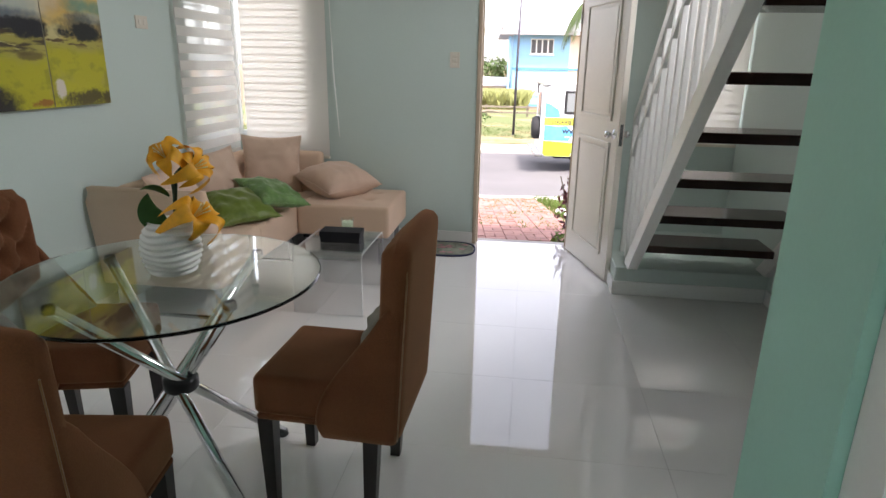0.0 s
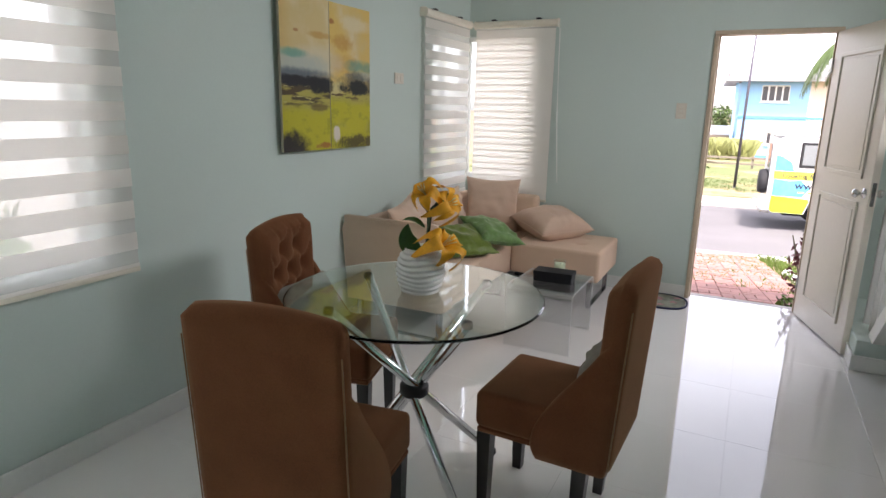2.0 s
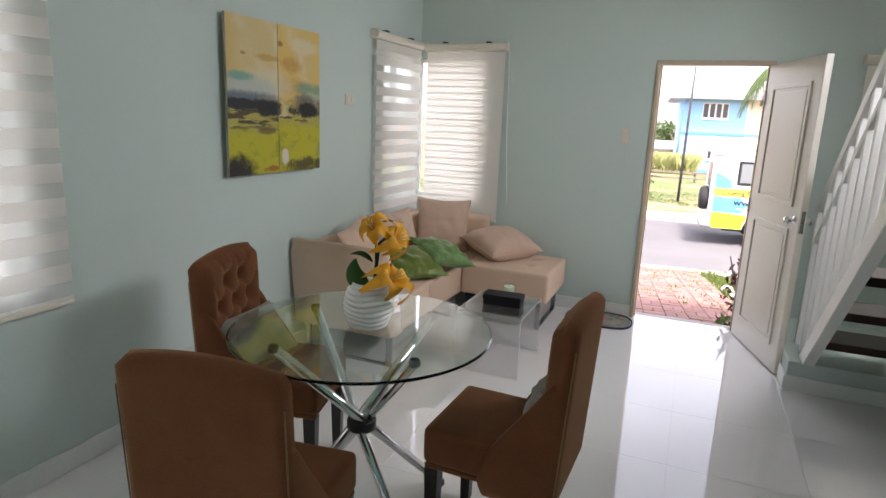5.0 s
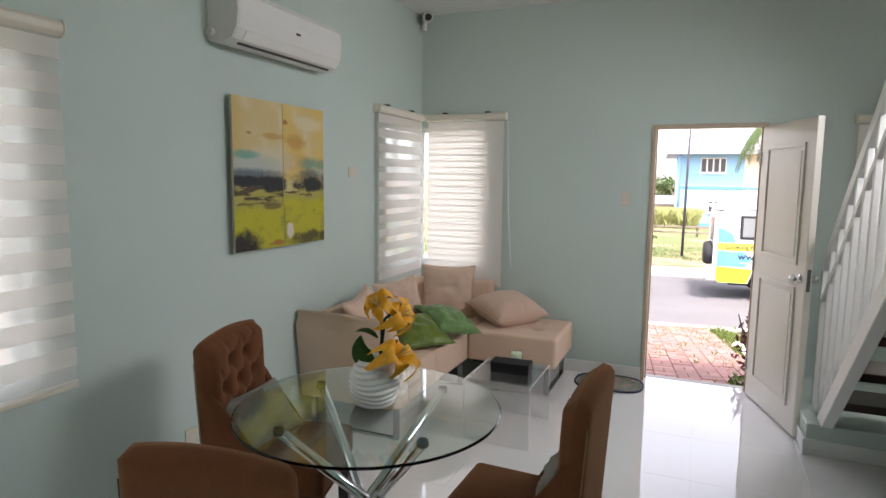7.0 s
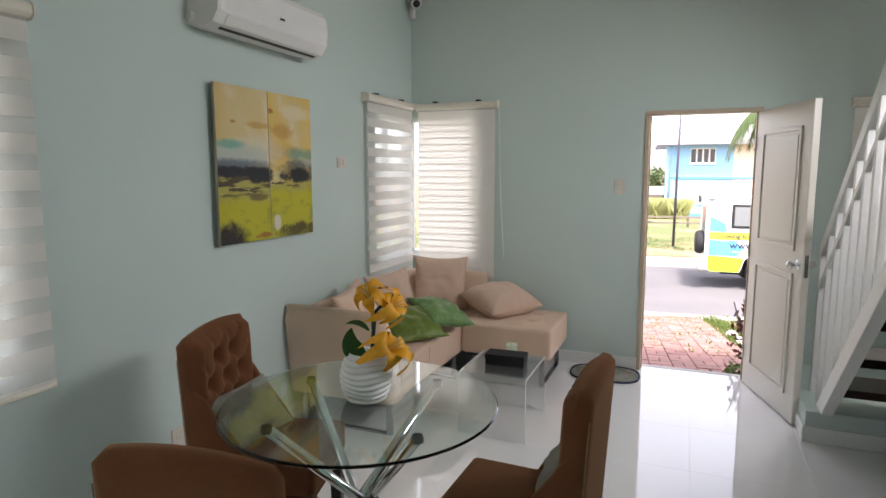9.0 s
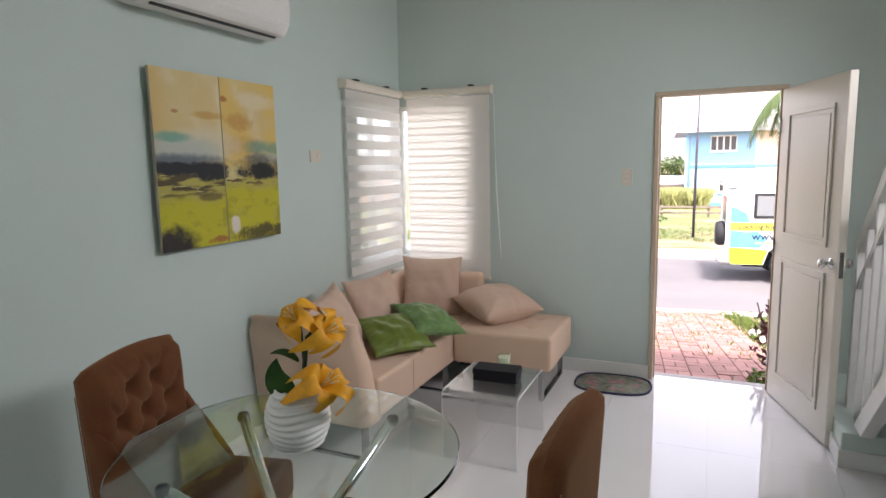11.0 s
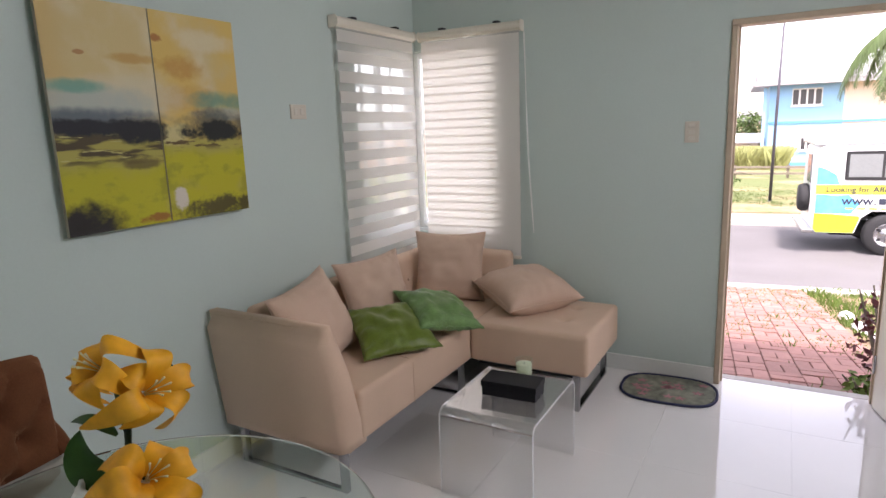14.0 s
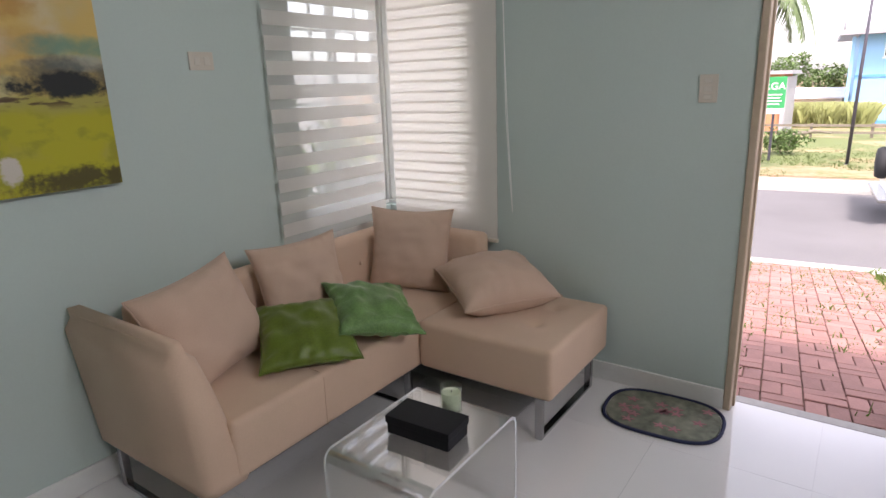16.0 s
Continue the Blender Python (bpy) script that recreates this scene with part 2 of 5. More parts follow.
def patchy_ground():
    """Sandy orange soil with thin grass growing over most of it."""
    mat = material("thin_lawn_soil", (0.36, 0.25, 0.15), 0.95, grain=9, vary=0.25, blotch=0.5, bump=0.4)
    n, l = mat.node_tree.nodes, mat.node_tree.links
    p, co = n["Principled BSDF"], n.new("ShaderNodeTexCoord")
    soil = p.inputs["Base Color"].links[0].from_socket
    patch, fleck, mix = n.new("ShaderNodeTexNoise"), n.new("ShaderNodeTexNoise"), n.new("ShaderNodeMix")
    patch.inputs["Scale"].default_value, patch.inputs["Detail"].default_value = 0.55, 8
    fleck.inputs["Scale"].default_value, fleck.inputs["Detail"].default_value = 7, 5
    for t in (patch, fleck):
        l.new(co.outputs["Object"], t.inputs["Vector"])
    both, cover = n.new("ShaderNodeMath"), n.new("ShaderNodeMapRange")
    both.operation, both.inputs[1].default_value = "MULTIPLY_ADD", 0.45
    l.new(fleck.outputs[0], both.inputs[0])
    l.new(patch.outputs[0], both.inputs[2])
    cover.inputs["From Min"].default_value, cover.inputs["From Max"].default_value = 0.58, 0.76
    l.new(both.outputs[0], cover.inputs["Value"])
    mix.data_type = "RGBA"
    mix.inputs[7].default_value = (0.13, 0.16, 0.055, 1)
    l.new(cover.outputs[0], mix.inputs[0])
    l.new(soil, mix.inputs[6])
    l.new(mix.outputs[2], p.inputs["Base Color"])
    return mat


WALL = material("mint_wall_paint", (0.512, 0.602, 0.560), 0.55, grain=90, vary=0.03, blotch=1.2, bump=0.12)
MINT = material("mint_partition_paint", (0.36, 0.66, 0.55), 0.5, grain=90, vary=0.03, bump=0.12)
CEIL = material("ceiling_paint", (0.80, 0.80, 0.78), 0.7, vary=0.03, bump=0.1)
WHITE = material("white_gloss_paint", (0.78, 0.78, 0.75), 0.35, vary=0.04, bump=0.05)
TRIM = material("pale_skirting_paint", (0.74, 0.75, 0.72), 0.4, vary=0.04, bump=0.05)
TILE = material("polished_porcelain", (0.86, 0.845, 0.825), 0.05, grain=4, vary=0.03, blotch=0.9, bump=0.0, spec=0.5, clear=0.8, per_object=0.25)
GROUT = material("tile_grout", (0.78, 0.77, 0.755), 0.3)
DOORPAINT = material("cream_door_paint", (0.70, 0.66, 0.58), 0.35, vary=0.04, bump=0.06)
FRAMEWOOD = material("tan_frame_paint", (0.50, 0.40, 0.29), 0.45, grain=30, vary=0.12, bump=0.1)
CHROME = material("chrome", (0.72, 0.72, 0.73), 0.09, 1.0, vary=0.04, bump=0.0)
STEEL = material("brushed_steel", (0.42, 0.42, 0.43), 0.25, 1.0, vary=0.08, bump=0.05)
BLACKPLASTIC = material("black_plastic", (0.012, 0.012, 0.013), 0.35, vary=0.1)
SUEDE = material("terracotta_suede", (0.135, 0.052, 0.024), 0.95, grain=220, vary=0.26, blotch=9, bump=0.35, sheen=0.32, sheen_tint=(0.85, 0.52, 0.3), spec=0.05)
# Piping paler than the suede: the rim's highlight is in its colour.
PIPING_LIT = material("lit_rim_piping", (0.21, 0.105, 0.036), 0.8, grain=200, vary=0.1, sheen=0.4, spec=0.2)
DARKWOOD = material("black_stained_wood", (0.018, 0.013, 0.011), 0.35, grain=35, vary=0.25, bump=0.1)
TREADWOOD = material("dark_varnished_tread", (0.030, 0.012, 0.010), 0.22, grain=25, vary=0.3, bump=0.08)
SOFA = material("beige_microfibre", (0.66, 0.475, 0.345), 0.9, grain=260, vary=0.08, blotch=4, bump=0.3, sheen=0.12, spec=0.2)
CUSHION = material("taupe_cushion_cloth", (0.60, 0.43, 0.325), 0.85, grain=240, vary=0.07, blotch=5, bump=0.3, sheen=0.12, spec=0.2)
GREEN_A = material("olive_satin", (0.115, 0.17, 0.014), 0.40, grain=120, vary=0.3, blotch=14, bump=0.3, sheen=0.1)
GREEN_B = material("leaf_green_satin", (0.125, 0.24, 0.07), 0.4, grain=120, vary=0.45, blotch=16, bump=0.3, sheen=0.1)
GREYCLOTH = material("grey_print_cushion", (0.27, 0.26, 0.22), 0.85, grain=12, vary=0.35, blotch=6, bump=0.2)
CERAMIC = material("white_ceramic", (0.78, 0.77, 0.73), 0.3, vary=0.03, bump=0.04)
PETAL = material("yellow_silk_petal", (0.82, 0.38, 0.010), 0.6, grain=50, vary=0.2, blotch=14, bump=0.15)
STAMEN = material("pale_stamen", (0.75, 0.70, 0.42), 0.6)
LEAF = material("dark_green_leaf", (0.03, 0.10, 0.015), 0.35, grain=40, vary=0.25, bump=0.1)
STEMGREEN = material("green_stem", (0.02, 0.045, 0.015), 0.5)
PEBBLE = material("pale_pebble", (0.60, 0.58, 0.52), 0.6)
SOIL = material("dark_soil", (0.04, 0.028, 0.02), 0.9)
WAX = material("pale_green_wax", (0.74, 0.78, 0.60), 0.5, vary=0.05)
BOXBLACK = material("black_card", (0.012, 0.012, 0.015), 0.6, grain=150, vary=0.15, spec=0.25)
MATWEAVE = material("woven_floral_mat", (0.19, 0.20, 0.15), 0.95, grain=26, vary=0.75, blotch=10, bump=0.5)
MATPINK = material("faded_pink_print", (0.42, 0.19, 0.21), 0.95, grain=40, vary=0.4)
MATEDGE = material("navy_mat_binding", (0.022, 0.028, 0.075), 0.8, vary=0.2)
ACWHITE = material("white_appliance_plastic", (0.74, 0.73, 0.70), 0.35, vary=0.03, bump=0.03)
PLATE = material("beige_switch_plastic", (0.62, 0.57, 0.48), 0.4, vary=0.03)
PLATE_IN = material("ivory_switch_rocker", (0.64, 0.60, 0.52), 0.35, vary=0.03)
CANVAS_SIDE = material("canvas_edge", (0.42, 0.39, 0.30), 0.8, grain=100, vary=0.15)
PAINTING = painting_material()
BAND = cloth_blind("blind_band_cloth", (0.88, 0.85, 0.80), 0.42, 0.0)
SHEER = cloth_blind("blind_sheer_cloth", (0.88, 0.86, 0.82), 0.55, 0.38)
VALANCE = material("cream_blind_cassette", (0.74, 0.69, 0.58), 0.4, vary=0.04)
PANE = thin_pane("window_glass")
TABLEGLASS = solid_glass("green_edged_glass", (0.86, 0.96, 0.92))
ACRYLIC = thin_pane("clear_acrylic", gloss=0.7, tint=(0.955, 0.96, 0.96), graze=0.55)
ACRYLIC_EDGE = material("polished_acrylic_edge", (0.72, 0.74, 0.74), 0.15, vary=0.05, bump=0)
CANDLEGLASS = thin_pane("green_tinted_glass", tint=(0.96, 0.985, 0.955), graze=0.3)
BRICK = material("red_paver", (0.31, 0.16, 0.135), 0.85, grain=60, vary=0.42, blotch=6, bump=0.5, per_object=0.9)
BRICK_FAR = material("red_paver_far", (0.31, 0.16, 0.135), 0.85, grain=60, vary=0.42, blotch=3, bump=0.4, per_island=0.9)
EARTH = material("bare_earth", (0.24, 0.16, 0.10), 0.95, grain=15, vary=0.3, blotch=1.2, bump=0.5)
ASPHALT = material("worn_concrete_road", (0.140, 0.133, 0.134), 0.9, grain=50, vary=0.22, blotch=0.7, bump=0.4)
CONCRETE = material("pale_concrete", (0.45, 0.43, 0.40), 0.85, grain=30, vary=0.15, blotch=1.0, bump=0.3)
PAINTWHITE = material("chalky_white_paint", (0.72, 0.72, 0.70), 0.8, grain=30, vary=0.12)
LAWNSOIL = patchy_ground()
GRASS = material("short_grass", (0.10, 0.16, 0.025), 0.8, grain=8, vary=0.35, blotch=0.6, bump=0.0, per_island=0.8)
DRYLAWN = material("dry_lawn_grass", (0.13, 0.165, 0.055), 0.85, grain=8, vary=0.35, blotch=0.6, bump=0.0, per_island=0.8)
DRYGRASS = material("tall_dry_grass", (0.36, 0.38, 0.15), 0.85, grain=8, vary=0.16, per_island=0.8)
FOLIAGE = material("tree_foliage", (0.085, 0.14, 0.035), 0.6, grain=6, vary=0.35, per_island=0.8)
REDLEAF = material("burgundy_leaf", (0.10, 0.018, 0.022), 0.45, grain=20, vary=0.35, per_island=0.8)
FROND = material("palm_frond", (0.07, 0.11, 0.03), 0.55, grain=6, vary=0.3, per_island=0.7)
BARK = material("grey_bark", (0.20, 0.17, 0.13), 0.9, grain=20, vary=0.3, bump=0.6)
BLUEWALL = material("sky_blue_render", (0.27, 0.50, 0.74), 0.8, grain=20, vary=0.06, blotch=0.6)
BLUETRIM = material("deep_blue_trim", (0.10, 0.30, 0.58), 0.7, vary=0.06)
CREAMWALL = material("cream_render", (0.70, 0.60, 0.48), 0.8, grain=20, vary=0.06, blotch=0.6)
ROOFGREY = material("grey_metal_roof", (0.34, 0.33, 0.34), 0.6, grain=10, vary=0.12)
DARKPANE = material("dark_window_pane", (0.05, 0.05, 0.055), 0.15, vary=0.2, bump=0)
ORANGEWALL = material("orange_render", (0.55, 0.24, 0.12), 0.8, vary=0.1)
CARWHITE = material("white_car_paint", (0.74, 0.76, 0.76), 0.25, vary=0.03, bump=0, clear=0.4)
CARGREEN = material("lime_vinyl", (0.48, 0.66, 0.03), 0.35, vary=0.08, bump=0)
CARYELLOW = material("yellow_vinyl", (0.78, 0.72, 0.06), 0.35, vary=0.05, bump=0)
CARBLUE = material("blue_vinyl", (0.10, 0.42, 0.70), 0.35, grain=9, vary=0.4, blotch=3, bump=0)
INK = material("dark_lettering", (0.03, 0.035, 0.06), 0.5, bump=0)
CARPANE = material("grey_car_glass", (0.20, 0.22, 0.22), 0.12, vary=0.1, bump=0)
RUBBER = material("tyre_rubber", (0.02, 0.02, 0.021), 0.8, grain=40, vary=0.25)
POLEPAINT = material("dark_steel_pole", (0.05, 0.045, 0.06), 0.5, vary=0.2)
SIGNGREEN = material("green_sign_board", (0.02, 0.30, 0.09), 0.5, vary=0.06, bump=0)


# ---- building helpers ----
def mesh_of(name, bm, mat, smooth=False):
    me = bpy.data.meshes.new(name)
    bmesh.ops.recalc_face_normals(bm, faces=bm.faces[:])
    bm.to_mesh(me)
    bm.free()
    me.materials.append(mat)
    if smooth:
        for f in me.polygons:
            f.use_smooth = True
    return me


def part(name, bm, mat, parent=None, label="", smooth=False, m=None):
    ob = new(name, bm if isinstance(bm, bpy.types.Mesh) else mesh_of(name, bm, mat, smooth))
    ob.parent = parent
    if m is not None:
        ob.matrix_local = m
    return tagged(ob, label)


def thing(name, m, label, category, group="", kind=""):
    ob = new(name)
    ob.empty_display_size = 0.1
    ob.matrix_world = m
    return tagged(ob, label, category, group, kind)


def structure(name, bm, mat, label, category="", smooth=False):
    ob = part(name, bm, mat, None, "", smooth)
    return tagged(ob, label, category, "", "structure")


def box(x0, x1, y0, y1, z0, z1, bevel=0.0, seg=2, bm=None, m=None):
    own = bmesh.new()
    bmesh.ops.create_cube(own, size=1)
    for v in own.verts:
        v.co = Vector(((x0 + x1) / 2 + v.co.x * (x1 - x0), (y0 + y1) / 2 + v.co.y * (y1 - y0), (z0 + z1) / 2 + v.co.z * (z1 - z0)))
    if bevel:
        bmesh.ops.bevel(own, geom=own.edges[:], offset=bevel, segments=seg, affect="EDGES", profile=0.6)
    if m is not None:
        own.transform(m)
    return join(bm, own)


def join(bm, own):
    if bm is None:
        return own
    me = bpy.data.meshes.new("tmp")
    own.to_mesh(me)
    own.free()
    bm.from_mesh(me)
    bpy.data.meshes.remove(me)
    return bm


def prism(points, axis, a, b, bevel=0.0, seg=2, bm=None):
    """A plane outline pushed along an axis from a to b."""
    own = bmesh.new()
    put = {"x": lambda p, d: (d, p[0], p[1]), "y": lambda p, d: (p[0], d, p[1]), "z": lambda p, d: (p[0], p[1], d)}[axis]
    lo, hi = [own.verts.new(put(p, a)) for p in points], [own.verts.new(put(p, b)) for p in points]
    own.faces.new(lo), own.faces.new(hi)
    for i in range(len(points)):
        j = (i + 1) % len(points)
        own.faces.new((lo[i], lo[j], hi[j], hi[i]))
    bmesh.ops.recalc_face_normals(own, faces=own.faces[:])
    if bevel:
        bmesh.ops.bevel(own, geom=own.edges[:], offset=bevel, segments=seg, affect="EDGES", profile=0.6)
    return join(bm, own)


def tube(path, radius, sides=10, bm=None, caps=True):
    own = bmesh.new()
    rings = []
    pts = [Vector(p) for p in path]
    radii = radius if isinstance(radius, (list, tuple)) else [radius] * len(pts)
    side = None
    for i, p in enumerate(pts):
        d = (pts[min(i + 1, len(pts) - 1)] - pts[max(i - 1, 0)]).normalized()
        if side is None:
            side = d.orthogonal().normalized()
        side = (side - d * side.dot(d)).normalized()
        up = d.cross(side)
        rings.append([own.verts.new(p + (side * math.cos(2 * math.pi * k / sides) + up * math.sin(2 * math.pi * k / sides)) * radii[i]) for k in range(sides)])
    for a, b in zip(rings, rings[1:]):
        for k in range(sides):
            own.faces.new((a[k], a[(k + 1) % sides], b[(k + 1) % sides], b[k]))
    if caps:
        own.faces.new(rings[0][::-1]), own.faces.new(rings[-1])
    return join(bm, own)


def lathe(profile, sides=40, bm=None, at=(0, 0, 0)):
    own = bmesh.new()
    rings = []
    for r, z in profile:
        if r < 1e-5:
            rings.append([own.verts.new((at[0], at[1], at[2] + z))])
        else:
            rings.append([own.verts.new((at[0] + r * math.cos(2 * math.pi * k / sides), at[1] + r * math.sin(2 * math.pi * k / sides), at[2] + z)) for k in range(sides)])
    for a, b in zip(rings, rings[1:]):
        for k in range(sides):
            j = (k + 1) % sides
            if len(a) == 1 and len(b) == 1:
                continue
            if len(a) == 1:
                own.faces.new((a[0], b[k], b[j]))
            elif len(b) == 1:
                own.faces.new((a[k], a[j], b[0]))
            else:
                own.faces.new((a[k], a[j], b[j], b[k]))
    return join(bm, own)


def quads(rects):
    """Many small separate faces as one mesh: each a list of corners."""
    bm = bmesh.new()
    for c in rects:
        bm.faces.new([bm.verts.new(p) for p in c])
    return bm


def lettering(name, words, size, mat, parent, m, depth=0.004, label=""):
    cu = bpy.data.curves.new(name, "FONT")
    cu.body, cu.size, cu.extrude, cu.offset = words, size, depth, size * 0.012
    tmp = bpy.data.objects.new(name, cu)
    scene.collection.objects.link(tmp)
    bpy.context.view_layer.update()
    me = bpy.data.meshes.new_from_object(tmp)
    bpy.data.objects.remove(tmp)
    me.materials.clear()
    me.materials.append(mat)
    ob = new(name, me)
    ob.parent, ob.matrix_local = parent, m
    return tagged(ob, label)


def holed_wall(axis, a0, a1, z0, z1, near, far, holes):
    """Wall boxes round openings (a0, a1, z0, z1), along x or y, between near and far."""
    bm = bmesh.new()
    cuts = sorted({a0, a1, *(h[0] for h in holes), *(h[1] for h in holes)})
    for p, q in zip(cuts, cuts[1:]):
        inside = [h for h in holes if h[0] <= p + 1e-6 and q <= h[1] + 1e-6]
        spans = [(z0, z1)]
        for h in inside:
            spans = [(z0, h[2]), (h[3], z1)]
        for lo, hi in spans:
            if hi - lo > 1e-4:
                if axis == "x":
                    box(p, q, near, far, lo, hi, bm=bm)
                else:
                    box(near, far, p, q, lo, hi, bm=bm)
    return bm


# ---- the room ----
LX, FY, RX, BY, CZ = -2.42, 5.97, 1.57, -1.6, 3.06
T = 0.15
structure("wall_left", holed_wall("y", BY, FY, 0, CZ, LX - T, LX, [(1.0, 2.40, 0.82, 2.12), (5.28, FY, 0.82, 2.08)]), WALL, "pale mint painted wall with two blinded windows", "wall")
structure("wall_front", holed_wall("x", LX - T, RX + T, 0, CZ, FY, FY + 0.10, [(LX - T, -1.80, 0.82, 2.08), (-0.424, 0.389, 0, 2.062), (1.03, RX, 0.95, 2.06)]), WALL, "pale mint painted wall with the entrance doorway", "wall")
# The high opening is added, out of view, for the fill lamp.
structure("wall_right", holed_wall("y", BY, FY, 0, CZ, RX, RX + T, [(3.2, 4.6, 2.26, 2.98)]), WALL, "pale mint painted wall beside the stairs", "wall")
# The opening in the back wall is added to let in fill light.
structure("wall_back", holed_wall("x", LX - T, RX + T, 0, CZ, BY - T, BY, [(-1.65, 0.15, 0.90, 2.10)]), WALL, "pale mint painted wall behind the dining area", "wall")
structure("ceiling", box(LX - T, RX + T, BY - T, FY + T, CZ, CZ + 0.12), CEIL, "plain white painted ceiling", "ceiling")
structure("wall_partition", box(0.48, 0.60, 1.96, 2.28, 0, CZ), MINT, "mint green painted end of a partition", "wall")
structure("wall_partition_far", box(0.60, 0.72, BY, 2.28, 0, CZ), MINT, "mint green partition wall", "wall")
structure("door_2", box(0.50, 0.598, 1.86, 1.958, 0, 2.1, 0.006), WHITE, "white painted jamb of an inner doorway", "door frame")
floor = structure("floor", box(LX - T, RX + T, BY - T, FY + T - 0.01, -0.12, -0.006), GROUT, "glossy pale grey porcelain tiled floor", "floor")


def skirting():
    bm = bmesh.new()
    box(LX, LX + 0.013, BY, FY, 0.001, 0.10, 0.003, 1, bm)
    box(LX + 0.013, -0.424, FY - 0.013, FY, 0.001, 0.10, 0.003, 1, bm)
    box(0.45, 0.612, FY - 0.013, FY, 0.001, 0.10, 0.003, 1, bm)
    box(RX - 0.013, RX, BY, 4.95, 0.001, 0.10, 0.003, 1, bm)
    structure("baseboard", bm, TRIM, "pale glossy baseboard along the walls", "baseboard")


skirting()


def plain_frame(x0, x1, z0, z1, bar, d0, d1, axis, name, m_label, panes=2):
    """A window of frame bars and panes lying in a plane along x or y."""
    win = thing(name, Matrix(), m_label, "window", "", "structure")

    def bar_box(a, b, c, d, nm):
        bm = box(a, b, d0, d1, c, d, 0.004, 1) if axis == "x" else box(d0, d1, a, b, c, d, 0.004, 1)
        part(nm, bm, WHITE, win)
    bar_box(x0, x0 + bar, z0, z1, "frame_upright")
    bar_box(x1 - bar, x1, z0, z1, "frame_upright")
    bar_box(x0 + bar, x1 - bar, z0, z0 + bar, "frame_rail")
    bar_box(x0 + bar, x1 - bar, z1 - bar, z1, "frame_rail")
    w = (x1 - x0 - 2 * bar)
    for i in range(1, panes):
        c = x0 + bar + w * i / panes
        bar_box(c - bar / 2, c + bar / 2, z0 + bar, z1 - bar, "mullion")
    mid = (d0 + d1) / 2
    for i in range(panes):
        a, b = x0 + bar + w * i / panes, x0 + bar + w * (i + 1) / panes
        bm = box(a, b, mid - 0.002, mid + 0.002, z0 + bar, z1 - bar) if axis == "x" else box(mid - 0.002, mid + 0.002, a, b, z0 + bar, z1 - bar)
        pane = part("pane", bm, PANE, win)
        pane.visible_shadow = False
    sill = box(x0, x1, d0 - 0.03, d1 + 0.03, z0 - 0.02, z0 - 0.001, 0.003, 1) if axis == "x" else box(d0 - 0.03, d1 + 0.03, x0, x1, z0 - 0.02, z0 - 0.001, 0.003, 1)
    part("sill", sill, WHITE, win)
    return win


plain_frame(5.28, 6.03, 0.84, 2.08, 0.04, -2.54, -2.50, "y", "window_1", "white aluminium window meeting another at the corner")
plain_frame(-2.48, -1.80, 0.84, 2.08, 0.04, 6.05, 6.09, "x", "window_2", "white aluminium window at the room corner behind a closed blind")
plain_frame(1.0, 2.40, 0.84, 2.12, 0.04, -2.54, -2.50, "y", "window_3", "white aluminium window beside the dining table", 3)
plain_frame(1.03, 1.57, 0.97, 2.06, 0.04, 6.05, 6.09, "x", "window_4", "white aluminium window behind the stair railing")
# Unseen window, added round the rear fill lamp.
plain_frame(-1.65, 0.15, 0.92, 2.10, 0.04, -1.74, -1.70, "x", "fill_window_rear", "added unseen white window behind the dining area, for fill light", 3)
# Unseen window, added to frame the high fill lamp.
plain_frame(3.2, 4.6, 2.28, 2.98, 0.04, 1.66, 1.70, "y", "fill_window_high", "added unseen white window high above the stairs, for fill light", 2)
structure("trim", box(-2.535, -2.483, 6.035, 6.09, 0.82, 2.08, 0.004, 1), WHITE, "white corner post between two windows", "window post")


def grille():
    """White bars outside the corner window."""
    g = thing("window_grille", pose(-2.62, 5.6, 0), "white painted steel grille outside a window", "grille")
    for i in range(5):
        part("bar", box(-0.008, 0.008, -0.36 + i * 0.18 - 0.008, -0.36 + i * 0.18 + 0.008, 0.83, 2.05), WHITE, g)
    for z in (0.84, 1.45, 1.85, 2.04):
        part("cross_bar", box(-0.022, -0.008, -0.37, 0.37, z - 0.008, z + 0.008), WHITE, g)


grille()


